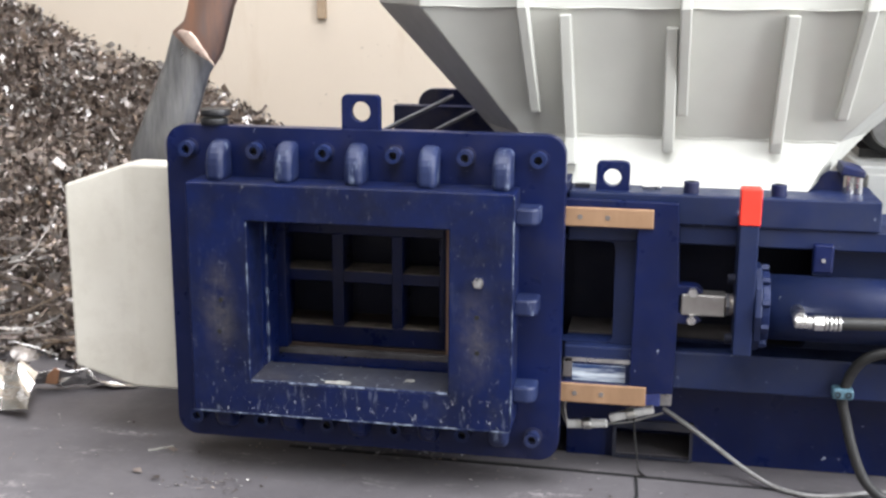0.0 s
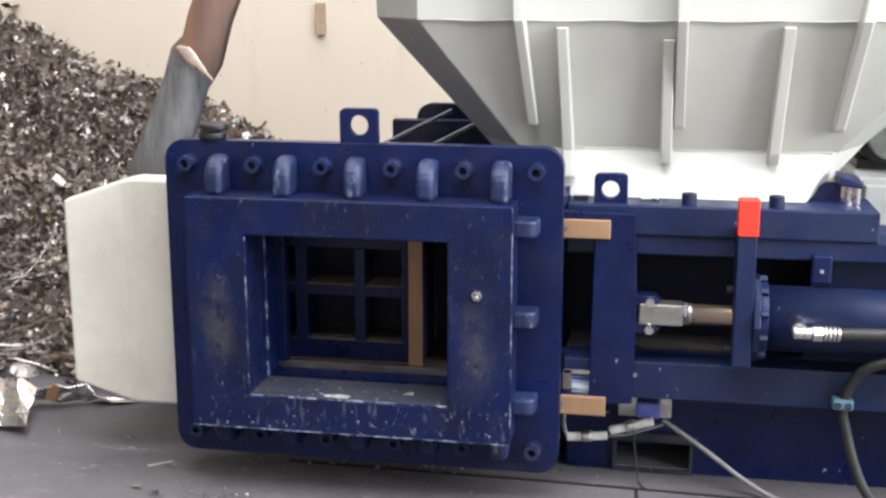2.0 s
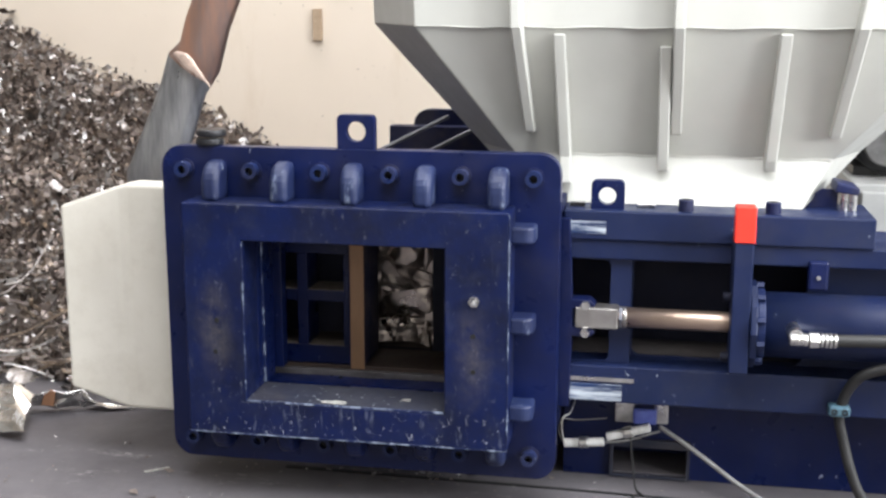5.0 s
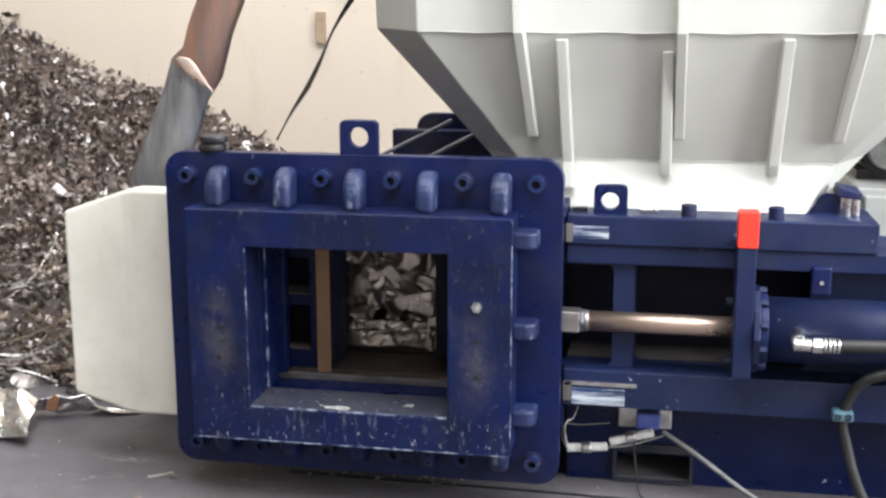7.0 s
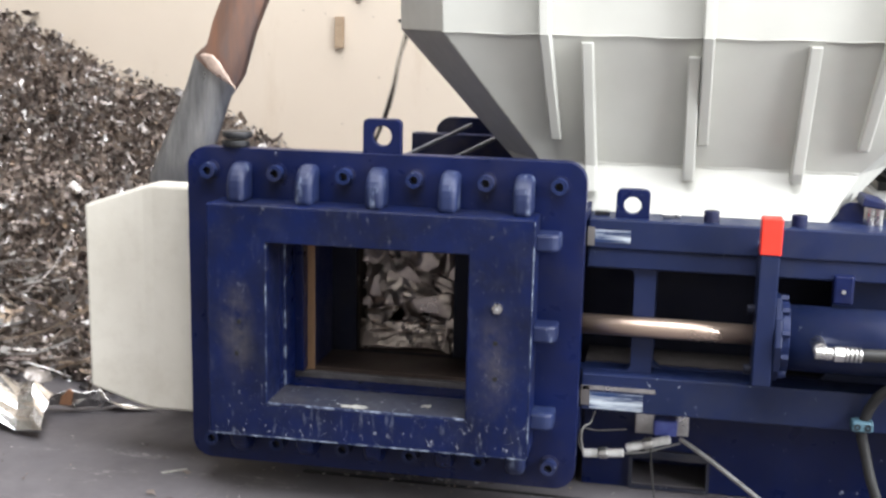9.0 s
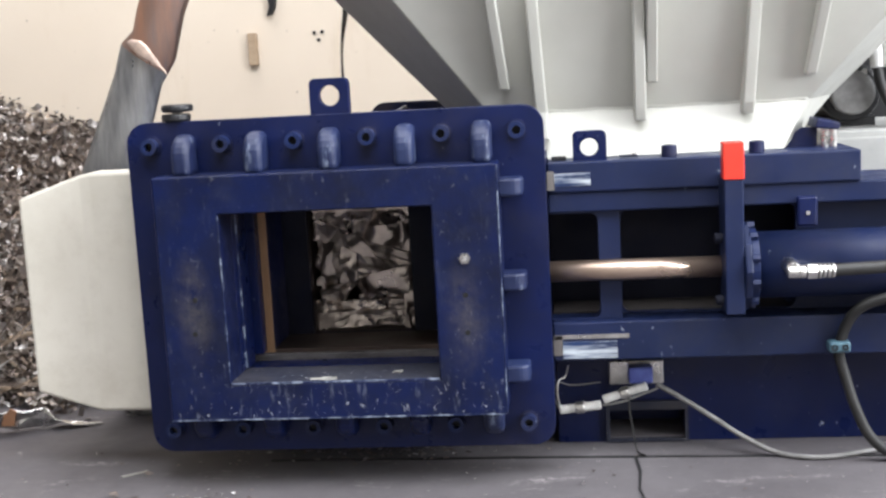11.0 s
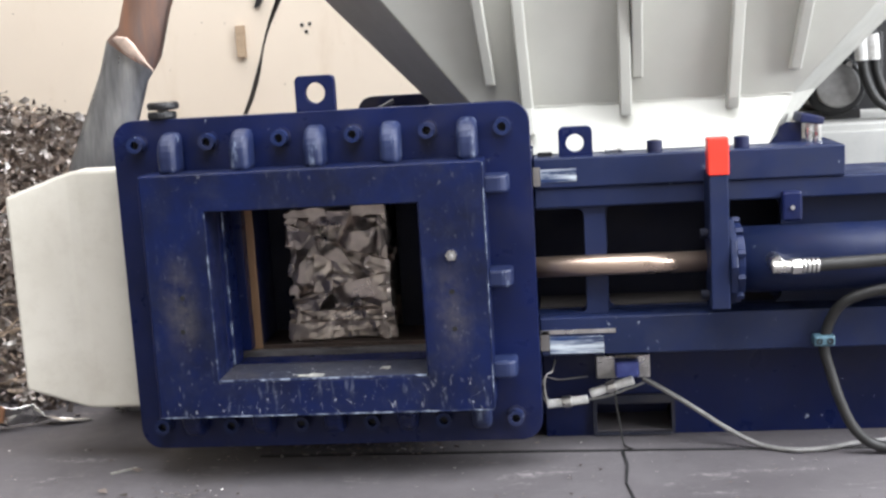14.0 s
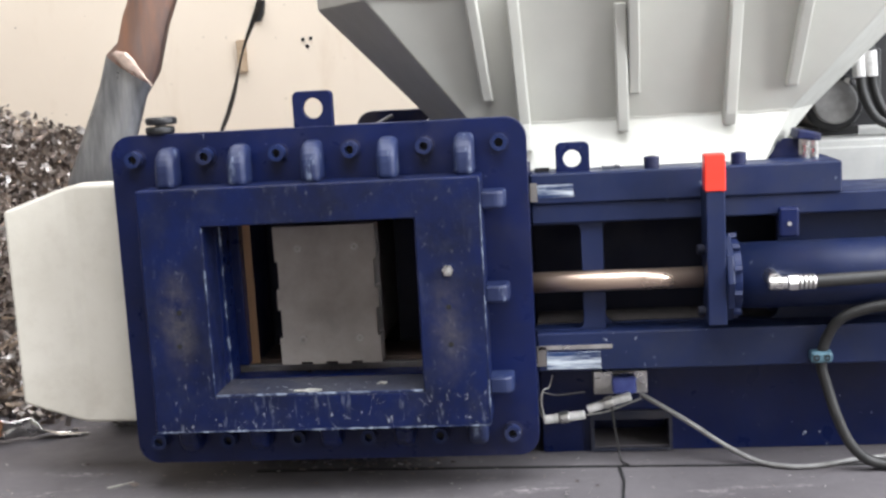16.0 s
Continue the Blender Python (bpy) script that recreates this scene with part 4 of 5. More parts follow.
def scrap_bale():
    """A block of crushed sheet: two pressed layers below, folded sheets above; its origin is its middle."""
    W, D, H = 0.240, 0.15, 0.330
    rng = np.random.default_rng(37)
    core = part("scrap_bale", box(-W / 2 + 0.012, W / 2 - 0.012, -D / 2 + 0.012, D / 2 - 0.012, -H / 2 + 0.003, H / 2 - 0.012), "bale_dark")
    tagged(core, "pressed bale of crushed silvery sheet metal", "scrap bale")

    def sheet(name, quad, way, layered):
        """One folded piece on a side of the block; its corners are given across and up that side."""
        c = [Vector((a, b, 0)) for a, b in quad]
        mid = (c[0] + c[1] + c[2] + c[3]) / 4
        size = max((c[1] - c[0]).length, (c[3] - c[0]).length)
        n, m = (26, 9) if layered else (20, 18)
        tilt = Vector(rng.uniform(-0.22, 0.22, 2)) * (0.3 if layered else 1)
        folds = []
        for _ in range(3 if layered else 6):
            a = rng.normal(-0.55, 0.35) if rng.random() < 0.65 else rng.uniform(0.2, 1.5)
            folds.append((Vector((-math.sin(a), math.cos(a))), rng.uniform(-0.25, 0.25) * size, rng.uniform(0.15, 0.5) * (1 if rng.random() < 0.5 else -1)))
        seed = Vector(rng.uniform(0, 50, 3))
        bm = bmesh.new()
        front, back = [], []
        for j in range(m + 1):
            for i in range(n + 1):
                u, v = i / n, j / m
                p = (c[0] * (1 - u) + c[1] * u) * (1 - v) + (c[3] * (1 - u) + c[2] * u) * v
                p = mid + (p - mid) * 1.13
                d = p - mid
                h = tilt.dot(Vector((d.x, d.y)))
                for way_over, off, slope in folds:
                    h += slope * (abs(way_over.dot(Vector((d.x, d.y))) - off) - size * 0.2) * (0.35 if layered else 0.75)
                h += 0.0030 * noise.noise(p * 22 + seed) + (0.0030 if layered else 0.0014) * noise.noise(p * 75 + seed)
                h += 0.006 * max(0.0, 0.08 - abs(noise.noise(Vector((p.x * 9 + p.y * 7, p.y * 12, 0)) + seed))) / 0.08
                rim = min(u, 1 - u, v, 1 - v)
                h -= 0.009 * max(0.0, 1 - rim / 0.06)
                h = max(-0.012, min(0.010, h))
                wob = Vector((noise.noise(p * 30 + seed), noise.noise(p * 30 - seed), 0)) * 0.004
                q = p + wob
                front.append(bm.verts.new(way(q.x, q.y, h)))
                back.append(bm.verts.new(way(q.x, q.y, -0.0135)))
        w = n + 1
        for j in range(m):
            for i in range(n):
                a = j * w + i
                bm.faces.new((front[a], front[a + 1], front[a + 1 + w], front[a + w]))
        for line in ([i for i in range(w)], [m * w + i for i in range(w)], [j * w for j in range(m + 1)], [j * w + n for j in range(m + 1)]):
            for a, b in zip(line, line[1:]):
                bm.faces.new((front[a], front[b], back[b], back[a]))
        part(name, bm, "bale", core)

    def side(half, way, columns):
        levels = [-0.5, -0.365, -0.26, -0.08, 0.10, 0.27, 0.49]
        bends = [(0, 0)] + [(rng.uniform(-0.02, 0.02), rng.choice((-0.42, -0.3, 0.28)) if k > 1 else rng.uniform(-0.03, 0.03)) for k in range(5)] + [(0, 0)]

        def level(k, x):
            return H * (levels[k] + bends[k][0]) + bends[k][1] * x
        for k in range(6):
            cols = 1 if k < 2 else columns + int(rng.integers(0, 3))
            cuts = [(-half, -half)] + [(half * (2 * i / cols - 1) + rng.uniform(-0.02, 0.02),) * 2 for i in range(1, cols)] + [(half, half)]
            cuts = [(a + (rng.uniform(-0.06, 0.06) if abs(a) < half else rng.uniform(-0.006, 0.005)), b) for a, b in cuts]
            for (a0, a1), (b0, b1) in zip(cuts, cuts[1:]):
                sheet("pressed_layer" if k < 2 else "folded_sheet", [(a0, level(k, a0)), (b0, level(k, b0)), (b1, level(k + 1, b1)), (a1, level(k + 1, a1))], way, k < 2)
    side(W / 2, lambda a, b, h: (a, -D / 2 - h, b), 2)
    side(W / 2, lambda a, b, h: (-a, D / 2 + h, b), 2)
    side(D / 2, lambda a, b, h: (W / 2 + h, a, b), 1)
    side(D / 2, lambda a, b, h: (-W / 2 - h, -a, b), 1)
    for x0, x1 in ((-W / 2, -0.03), (-0.03, 0.05), (0.05, W / 2)):
        sheet("folded_sheet", [(x0, -D / 2), (x1, -D / 2), (x1, D / 2), (x0, D / 2)], lambda a, b, h: (a, b, H / 2 + h), False)
    return core


bale = scrap_bale()


def magnet():
    m = part("holding_magnet", rod((-0.37, 0.022, 0.8755), (-0.37, 0.022, 0.893), 0.034, 24), "black", None, "", 0.005)
    tagged(m, "black round magnet holder resting on the plate's edge", "magnet")
    part("top_disc", rod((-0.366, 0.022, 0.897), (-0.366, 0.022, 0.915), 0.037, 24), "black", m, "", 0.006)
    part("spindle", rod((-0.37, 0.022, 0.89), (-0.366, 0.022, 0.90), 0.012, 12), "steel", m)


magnet()

# ---- loose scrap ----


def pile_height(x, y):
    """Height of the scrap heap against the cream wall."""
    ridge = 0.62 + (-1.35 - x) * 0.42
    ridge = min(ridge, 1.75)
    fall = (WALL_Y - y) / (WALL_Y - 0.62)
    h = ridge * (1 - fall) + 0.05 * noise.noise(Vector((x * 2.2, y * 2.2, 0))) + 0.03 * noise.noise(Vector((x * 6, y * 6, 3)))
    edge = 0.42 * (x + 0.2) if x > -0.9 else 0.0
    return h - max(edge, 0)


def scrap_heap():
    rng = np.random.default_rng(3)
    nx, ny = 90, 60
    xs, ys = np.linspace(-4.6, 0.3, nx), np.linspace(0.35, WALL_Y - 0.01, ny)
    verts = [(x, y, max(pile_height(x, y) - 0.03, -0.02)) for y in ys for x in xs]
    faces = [(j * nx + i, j * nx + i + 1, (j + 1) * nx + i + 1, (j + 1) * nx + i) for j in range(ny - 1) for i in range(nx - 1)]
    me = bpy.data.meshes.new("scrap_heap")
    count = 0
    while count < 32000:
        x, y = rng.uniform(-4.0, 0.2), WALL_Y - 0.02 - rng.uniform(0, 2.3) ** 1.0
        if x < -2.9 and rng.random() < 0.6:
            continue
        h = pile_height(x, y)
        if h < 0.005 and rng.random() < 0.97:
            continue
        size = rng.uniform(0.007, 0.021) * (rng.uniform(1.6, 2.4) if rng.random() < 0.10 else 1)
        c = Vector((x, y, max(h, 0.0) + rng.uniform(-0.01, 0.03)))
        e = Euler(rng.uniform(-3.14, 3.14, 3))
        r = e.to_matrix()
        length, width, curl = size, size * rng.uniform(0.15, 0.6), rng.uniform(-3.2, 3.2)
        base = len(verts)
        steps = 3
        ang, px, pz = 0.0, -length, 0.0
        for k in range(steps + 1):
            for s in (-1, 1):
                wob = rng.uniform(0.6, 1.2)
                p = c + r @ Vector((px, s * width * wob, pz))
                verts.append((p.x, min(p.y, WALL_Y - 0.004), max(p.z, 0.003)))
            ang += curl / steps
            px += 2 * length / steps * math.cos(ang)
            pz += 2 * length / steps * math.sin(ang)
        for k in range(steps):
            a = base + 2 * k
            faces.append((a, a + 1, a + 3, a + 2))
        count += 1
    me.from_pydata(verts, [], faces)
    me.materials.append(M["scrap"])
    ob = new("scrap_heap", me)
    # larger curled pieces near the heap's foot, each of its own
    shapes = []
    for k in range(10):
        v, f = [], []
        steps, curl = 4, rng.uniform(-2.6, 2.6)
        ang, px, pz = 0.0, -0.02, 0.0
        for n in range(steps + 1):
            w = rng.uniform(0.006, 0.016)
            v += [(px, -w, pz), (px + rng.uniform(-0.004, 0.004), w, pz)]
            ang += curl / steps
            px += 0.011 * math.cos(ang)
            pz += 0.011 * math.sin(ang)
        f = [(2 * n, 2 * n + 1, 2 * n + 3, 2 * n + 2) for n in range(steps)]
        piece = bpy.data.meshes.new("scrap_piece")
        piece.from_pydata(v, [], f)
        piece.materials.append(M["piece"])
        shapes.append(piece)
    made = 0
    while made < 260:
        x, y = rng.uniform(-1.75, -0.85), rng.uniform(0.62, 1.5)
        h = pile_height(x, y)
        if h < 0.02:
            continue
        p = new("scrap_piece", shapes[made % 10])
        p.parent = ob
        r = rng.uniform(0.6, 1.2)
        p.matrix_local = Matrix.LocRotScale((x, y, h + 0.025), Euler(rng.uniform(-3.1, 3.1, 3)), (r, r, r))
        made += 1
    # long strips and torn sheets strewn over the heap's foot
    for kind in range(12):
        v, f = [], []
        strip = kind < 8
        steps = 9 if strip else 6
        step = rng.uniform(0.016, 0.030) if strip else 0.016
        wide = rng.uniform(0.005, 0.013) if strip else rng.uniform(0.028, 0.045)
        bend, lift = rng.uniform(-0.12, 0.12), rng.uniform(-0.10, 0.10)
        px, py, pz, a, b = -step * steps / 2, 0.0, 0.0, 0.0, 0.0
        for n in range(steps + 1):
            w = wide * rng.uniform(0.7, 1.15) * (1.0 if 0 < n < steps else 0.55)
            v += [(px, py - w, pz + rng.uniform(-0.004, 0.004)), (px, py, pz + 0.006), (px, py + w, pz + rng.uniform(-0.004, 0.004))]
            a += bend + rng.uniform(-0.12, 0.12)
            b += lift + rng.uniform(-0.25, 0.25) * (1 if strip else 1.6)
            px, py, pz = px + step * math.cos(a), py + step * math.sin(a), pz + step * math.sin(b)
        for n in range(steps):
            f += [(3 * n, 3 * n + 1, 3 * n + 4, 3 * n + 3), (3 * n + 1, 3 * n + 2, 3 * n + 5, 3 * n + 4)]
        mesh = bpy.data.meshes.new("scrap_strip" if strip else "torn_sheet")
        mesh.from_pydata(v, [], f)
        mesh.materials.append(M["piece"])
        for _ in range(8 if strip else 3):
            x, yy = rng.uniform(-1.75, -0.92), rng.uniform(0.66, 1.25)
            p = new("scrap_strip" if strip else "torn_sheet", mesh)
            p.parent = ob
            slope = math.atan(0.27)
            p.matrix_local = Matrix.LocRotScale((x, yy, max(pile_height(x, yy), 0.0) + 0.034), Euler((slope + rng.uniform(-0.3, 0.3), rng.uniform(-0.25, 0.25), rng.normal(0.1, 0.45))), (rng.uniform(1.0, 1.5), 0.6, 1.0) if strip else (0.8, 0.8, 0.8))
    tagged(ob, "heap of shredded brown and grey metal scrap against the wall", "scrap heap", "", "stuff")


scrap_heap()


def crumpled(name, spine, widths, material, label, category, seed, fold=0.02, cross=6, thick=0.004):
    """A strip of crumpled sheet along a spine; each spine row is a point and the way across."""
    rng = np.random.default_rng(seed)
    bm = bmesh.new()
    grid = []
    for (p, across), w in zip(spine, widths):
        p, across = Vector(p), Vector(across).normalized()
        grid.append([bm.verts.new(p + across * w * (2 * k / cross - 1) + Vector(rng.uniform(-fold, fold, 3))) for k in range(cross + 1)])
    for a, b in zip(grid, grid[1:]):
        for k in range(cross):
            bm.faces.new((a[k], a[k + 1], b[k + 1], b[k]))
    ob = part(name, bm, material)
    mod = ob.modifiers.new("thickness", "SOLIDIFY")
    mod.thickness = thick
    return tagged(ob, label, category)


def loose_sheet():
    """Bent tube of sheet leaning behind the guard, and tin lying before the heap."""
    rng = np.random.default_rng(8)
    y = 0.425
    rows = [((-0.74, y + 0.20, 0.0), 0.074), ((-0.738, y + 0.13, 0.28), 0.074), ((-0.728, y + 0.05, 0.55), 0.076), ((-0.705, y, 0.72), 0.076), ((-0.672, y, 0.80), 0.073), ((-0.640, y, 0.88), 0.069),
            ((-0.600, y, 0.98), 0.064), ((-0.578, y, 1.03), 0.060), ((-0.556, y, 1.075), 0.060), ((-0.522, y, 1.16), 0.061), ((-0.47, y + 0.01, 1.29), 0.061), ((-0.42, y + 0.02, 1.42), 0.061), ((-0.29, y + 0.04, 1.75), 0.061)]
    seg = 40
    bm = bmesh.new()
    rings = []
    for i, (c, w) in enumerate(rows):
        ring_v = []
        upper = i >= 8
        for k in range(seg):
            a = 2 * math.pi * k / seg
            crease = 0.16 * abs(noise.noise(Vector((math.cos(a) * 2.3, math.sin(a) * 2.3, 4.0 if upper else 0.4 + i * 0.05)))) - 0.04
            d = Vector((math.cos(a) * w, math.sin(a) * w * 0.6, -0.25 * math.cos(a) * w))
            if i == 7:
                d += Vector((0, 0, 0.030 - 0.055 * (0.5 + 0.5 * math.cos(a))))
            if i == 8:
                d = d * 0.90 + Vector((0.006, 0, 0.02 - 0.055 * (0.5 + 0.5 * math.cos(a))))
            ring_v.append(bm.verts.new(Vector(c) + d * (1 - crease + rng.uniform(-0.012, 0.012))))
        rings.append(ring_v)
    for i, (a, b) in enumerate(zip(rings, rings[1:])):
        for k in range(seg):
            bm.faces.new((a[k], a[(k + 1) % seg], b[(k + 1) % seg], b[k])).material_index = 1 if i >= 7 else 0
    ob = part("bent_sheet_duct", bm, "pipe", None, "", 0, True)
    ob.data.materials.append(M["copper"])
    tagged(ob, "crushed grey and reddish sheet metal duct leaning behind the guard", "sheet metal")
    # curled bright edge where the lower length is torn
    bm = bmesh.new()
    across, n = 8, 22
    grid = []
    for i in range(n + 1):
        u = i / n
        x = -0.606 + 0.100 * u
        z = 1.078 - 0.030 * u - 0.060 * u * u + 0.004 * noise.noise(Vector((u * 9, 0, 1)))
        yy = y - 0.028 - 0.026 * math.sin(math.pi * (0.15 + 0.75 * u))
        wide = (0.004 + 0.015 * math.sin(math.pi * min(1, u * 1.15))) * (1 + 0.3 * noise.noise(Vector((u * 7, 3, 1))))
        grid.append([bm.verts.new((x + 0.3 * wide * math.sin(t), yy - 0.008 * math.cos(t * 0.8), z + wide * math.sin(t)))
                     for t in (-1.5 + 3.0 * k / across for k in range(across + 1))])
    for a, b in zip(grid, grid[1:]):
        for k in range(across):
            bm.faces.new((a[k], a[k + 1], b[k + 1], b[k]))
    fold = part("torn_fold", bm, "fold", ob, "bright torn fold in the sheet", 0, True)
    fold.modifiers.new("thickness", "SOLIDIFY").thickness = 0.004
    crumpled("tin_sheet", [((-1.46, 0.40, 0.07), (0.5, -1, -0.35)), ((-1.34, 0.36, 0.05), (0.5, -1, -0.30)), ((-1.25, 0.33, 0.075), (0.5, -1, -0.45)), ((-1.17, 0.31, 0.045), (0.55, -1, -0.25)),
                           ((-1.10, 0.285, 0.065), (0.5, -1, -0.4)), ((-1.055, 0.27, 0.045), (0.4, -1, -0.2))],
             (0.10, 0.12, 0.115, 0.13, 0.12, 0.11), "foil", "crumpled shiny tin sheet lying on the concrete", "tin sheet", 5, 0.008, 7)
    tin = crumpled("tin_strip", [((-1.14, 0.43, 0.036), (0.1, -0.5, 1)), ((-1.10, 0.42, 0.040), (0.1, -0.9, 1)), ((-1.06, 0.435, 0.038), (0.1, -0.3, 1)), ((-1.02, 0.45, 0.040), (0.1, -0.8, 1)),
                                 ((-0.985, 0.47, 0.034), (0.1, -0.2, 1)), ((-0.95, 0.478, 0.020), (0.2, -1, 0.5)), ((-0.90, 0.485, 0.012), (0.3, -1, 0.2)), ((-0.83, 0.49, 0.006), (0.3, 1, 0))],
                   (0.028, 0.036, 0.032, 0.036, 0.030, 0.026, 0.022, 0.005), "foil", "twisted narrow tin strip lying on the concrete", "tin strip", 9, 0.005, 4, 0.003)
    bm = prism([(-1.085, 0.03), (-1.075, 0.060), (-1.05, 0.082), (-1.035, 0.072), (-1.045, 0.03)], "y", 0.398, 0.404)
    part("bent_corner", bm, "rusty", tin, "rust-brown bent corner of the tin", 0.002)


loose_sheet()


def wall_bits():
    w = part("wood_batten", box(-0.935, -0.893, WALL_Y - 0.035, WALL_Y - 0.001, 1.025, 1.175), "wood", None, "", 0.004)
    tagged(w, "short bare wooden batten fixed to the cream wall", "batten")
    k = part("wall_hook", prism([(-0.830, 1.34), (-0.785, 1.35), (-0.795, 1.285), (-0.812, 1.255), (-0.838, 1.250), (-0.822, 1.29)], "y", WALL_Y - 0.03, WALL_Y - 0.001), "black", None, "", 0.004)
    tagged(k, "black metal hook on the cream wall", "hook")
    bm = bmesh.new()
    for x, z in ((-0.622, 1.16), (-0.585, 1.163), (-0.603, 1.128)):
        rod((x, WALL_Y - 0.004, z), (x, WALL_Y + 0.001, z), 0.009, 10, bm)
    tagged(part("wall_holes", bm, "hole"), "three drilled holes in the cream wall", "holes", "", "structure")


wall_bits()


def ribbon():
    """Dark strap swinging before the wall; it hangs from its origin."""
    bm = bmesh.new()
    left, right = [], []
    n = 26
    for k in range(n + 1):
        z = -1.15 * k / n
        w = 0.0022 + 0.0065 * abs(math.sin(k * 0.36 + 0.4)) ** 1.5
        x = 0.006 * math.sin(k * 0.7) + 0.006 * noise.noise(Vector((k * 0.4, 0, 0)))
        a = k * 0.35
        left.append(bm.verts.new((x - w, 0.006 * math.sin(a), z)))
        right.append(bm.verts.new((x + w, -0.006 * math.sin(a), z)))
    for k in range(n):
        bm.faces.new((left[k], right[k], right[k + 1], left[k + 1]))
    ob = part("hanging_strap", bm, "strip")
    mod = ob.modifiers.new("thickness", "SOLIDIFY")
    mod.thickness = 0.003
    return tagged(ob, "thin dark strap swinging before the cream wall", "strap")


strap = ribbon()


def debris():
    """Chips under the plate and a few flakes on the concrete, and the joints."""
    rng = np.random.default_rng(11)
    verts, faces = [], []

    def flake(x, y, s, z=0.0):
        base = len(verts)
        a = rng.uniform(0, 6.28)
        for k in range(4):
            b = a + k * 1.57 + rng.uniform(-0.4, 0.4)
            verts.append((x + s * math.cos(b), y + s * 0.6 * math.sin(b), z + 0.003 + rng.uniform(0, s * 0.7)))
        faces.append((base, base + 1, base + 2, base + 3))
    for _ in range(420):
        flake(rng.normal(0.02, 0.13), rng.normal(0.225, 0.045), rng.uniform(0.003, 0.010))
    for _ in range(300):
        flake(rng.uniform(-1.1, 1.4), rng.uniform(-0.5, 0.24), rng.uniform(0.002, 0.006))
    for _ in range(70):
        flake(rng.normal(-0.38, 0.06), rng.normal(-0.12, 0.03), rng.uniform(0.002, 0.006))
    for x, y in ((-0.53, 0.05), (-0.56, -0.10), (-0.50, -0.13)):
        flake(x, y, 0.016)
    for _ in range(160):
        flake(rng.uniform(-0.26, 0.20), rng.normal(0.262, 0.012), rng.uniform(0.005, 0.013))
    me = bpy.data.meshes.new("metal_chips")
    me.from_pydata(verts, [], faces)
    me.materials.append(M["scrap"])
    tagged(new("metal_chips", me), "metal chips and flakes scattered on the concrete", "chips", "", "stuff")
    bm = prism([(-0.24, 0.141), (0.5, 0.128), (1.6, 0.088), (1.6, 0.095), (0.5, 0.139), (-0.24, 0.155)], "z", -0.001, 0.0025)
    prism([(0.672, 0.125), (0.679, 0.02), (0.671, -0.10), (0.684, -0.22), (0.676, -0.34), (0.69, -0.7), (0.696, -0.7), (0.682, -0.34), (0.691, -0.22), (0.676, -0.10), (0.686, 0.02), (0.68, 0.125)], "z", -0.001, 0.0025, bm)
    off = part("steel_offcut", tube([(-0.262, 0.268, 0.006), (-0.22, 0.262, 0.012), (-0.17, 0.272, 0.008), (-0.11, 0.262, 0.014), (-0.05, 0.270, 0.006)], 0.006, 7), "strip")
    tagged(off, "dark twisted steel offcut lying among metal chips", "offcut")
    sliver = part("steel_sliver", prism([(-0.600, 0.045), (-0.545, 0.085), (-0.540, 0.078), (-0.592, 0.036)], "z", 0.0005, 0.003), "chip")
    tagged(sliver, "thin pale metal sliver on the concrete", "sliver")
    tagged(part("floor_joint", bm, "hole"), "dark joint and crack in the concrete", "joint", "", "structure")


debris()


def shift(y):
    return pose(0, y, 0)


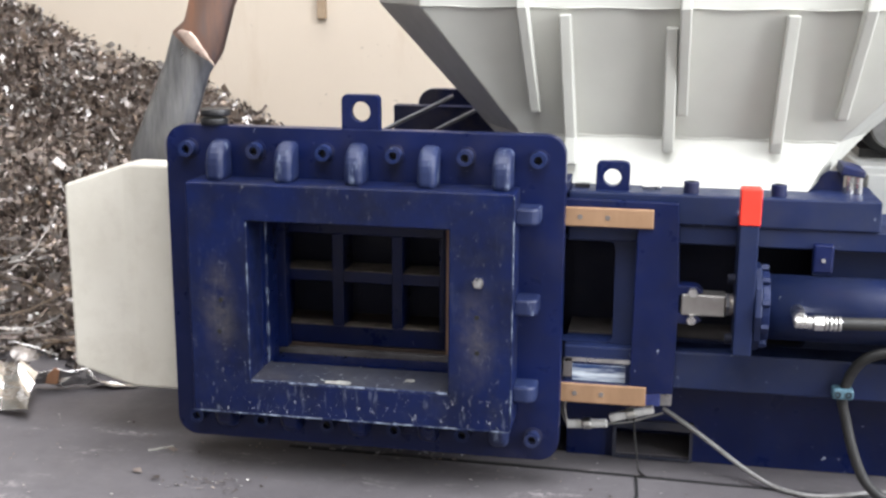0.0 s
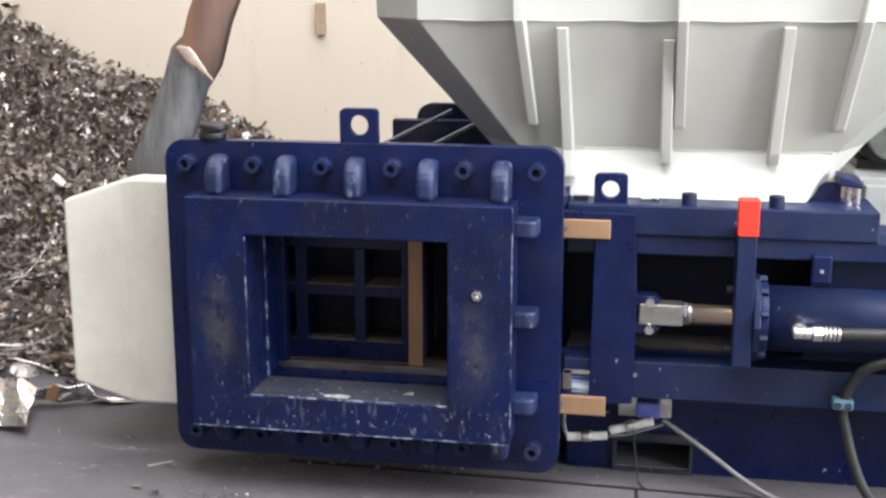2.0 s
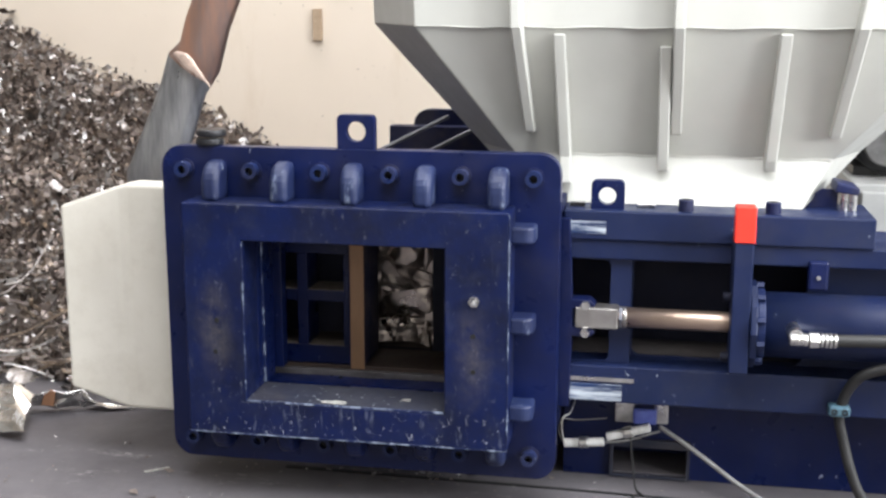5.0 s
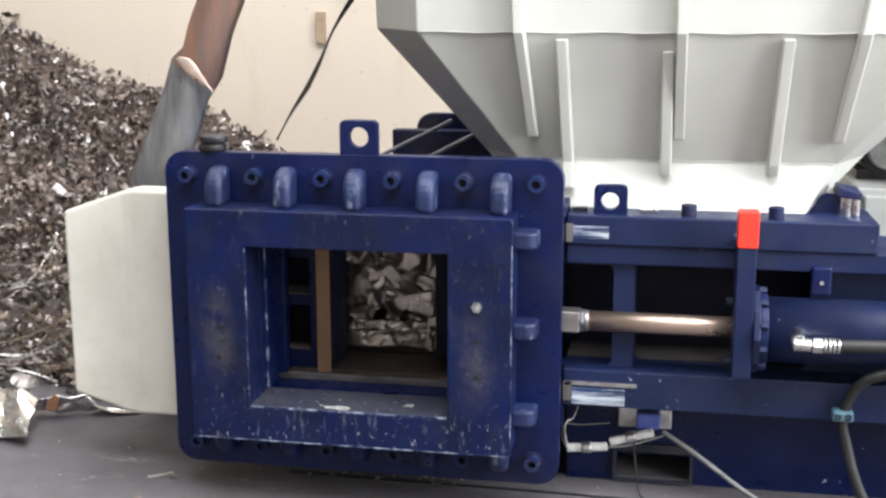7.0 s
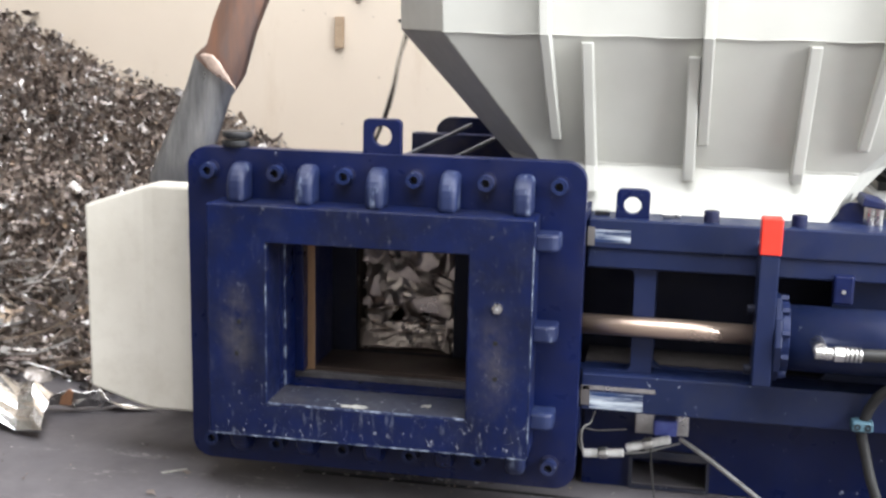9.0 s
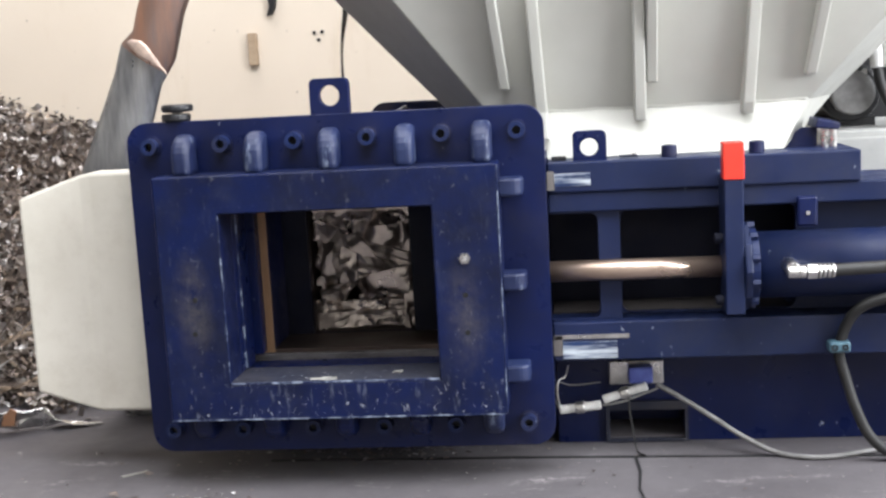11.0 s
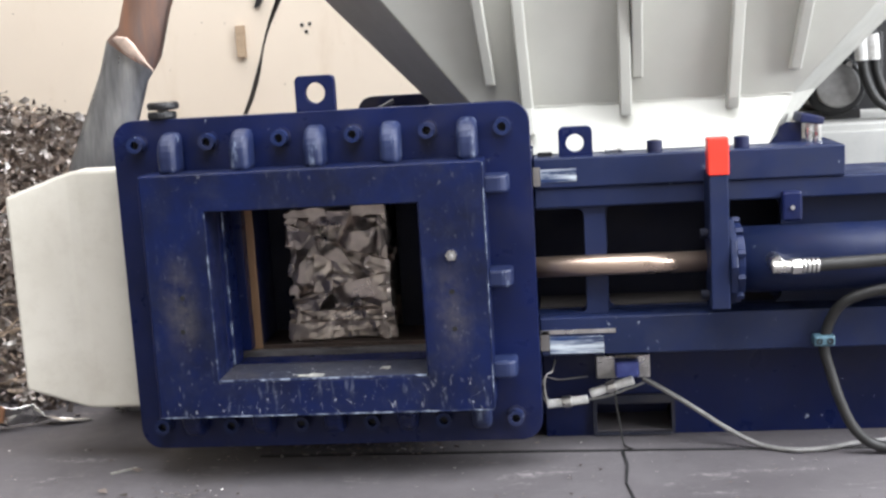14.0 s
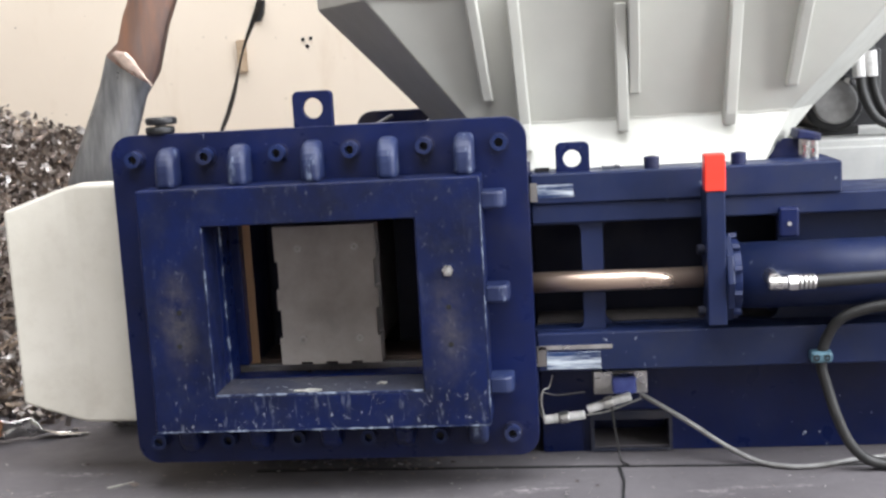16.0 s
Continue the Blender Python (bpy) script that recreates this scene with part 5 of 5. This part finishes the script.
def motions():
    """All that moves: gate, pusher, bale, strap."""
    walk(shear_gate, [(0, pose(0, 0, 0)), (0.3, pose(-0.008, 0, 0)), (1.5, pose(-0.069, 0, 0)), (3.5, pose(-0.169, 0, 0)), (7.0, pose(-0.340, 0, 0)),
                      (8.2, pose(-0.400, 0, 0)), (8.7, pose(-0.424, 0, 0)), (9.0, pose(-0.430, 0, 0)), (16, pose(-0.430, 0, 0))])
    front = [(0, 0.385), (12.1, 0.385), (12.5, 0.346), (13.5, 0.243), (14.5, 0.132), (15.0, 0.012), (15.3, -0.042)]
    walk(platen, [(t, shift(y + 0.168)) for t, y in front[:-1]] + [(15.3, shift(0.122)), (15.6, shift(0.100)), (16, shift(0.100))])
    cx, cz = -0.0145, 0.453
    rows = [(t, pose(cx, y + 0.08, cz)) for t, y in front]
    rows += [(15.4, pose(cx - 0.004, 0.012, 0.442, 11, 0, 0)), (15.5, pose(cx - 0.012, -0.032, 0.412, 25, 0, 1)), (15.6, pose(cx - 0.004, -0.078, 0.358, 53, 0, 2)),
             (15.7, pose(cx + 0.0, -0.13, 0.275, 77, 0, 2)), (15.8, pose(cx + 0.022, -0.17, 0.190, 150, 0, 0)), (15.85, pose(cx + 0.04, -0.23, 0.190, 208, 0, 0)),
             (15.9, pose(cx + 0.060, -0.31, 0.090, 268, 0, 0)), (16.0, pose(cx + 0.06, -0.84, 0.090, 269, 0, 0))]
    walk(bale, rows)
    walk(strap, [(t, pose(x, 1.3, z, 0, a, 0)) for t, x, z, a in STRAP])


STRAP = [(0, 0.42, 1.75, -8), (5.6, 0.42, 1.75, -8), (6.4, -0.10, 1.75, 21.9), (6.7, 0.23, 1.75, 44), (7.0, -0.072, 1.75, 29), (7.2, -0.051, 1.75, 29.1),
         (7.7, 0.177, 1.75, 20.5), (8.0, 0.36, 1.75, 12), (8.3, 0.239, 1.75, 23.1), (8.8, 0.223, 1.75, 32.2), (9.0, -0.052, 1.75, 16.2), (9.2, -0.407, 1.75, 1.1),
         (9.5, 0.17, 1.75, 45), (9.8, -0.218, 1.75, 27), (10.2, -0.31, 1.75, 20.9), (11.2, -0.10, 1.75, 4), (12.4, -0.067, 1.75, 23), (12.8, -0.147, 1.75, 18.5),
         (13.2, -0.257, 1.75, 1.6), (13.7, -0.208, 1.75, 16.4), (14.2, -0.148, 1.75, 22.1), (14.7, -0.237, 1.75, 27.7), (15.3, -0.242, 1.75, 15.8), (16, -0.241, 1.75, 20.8)]
motions()
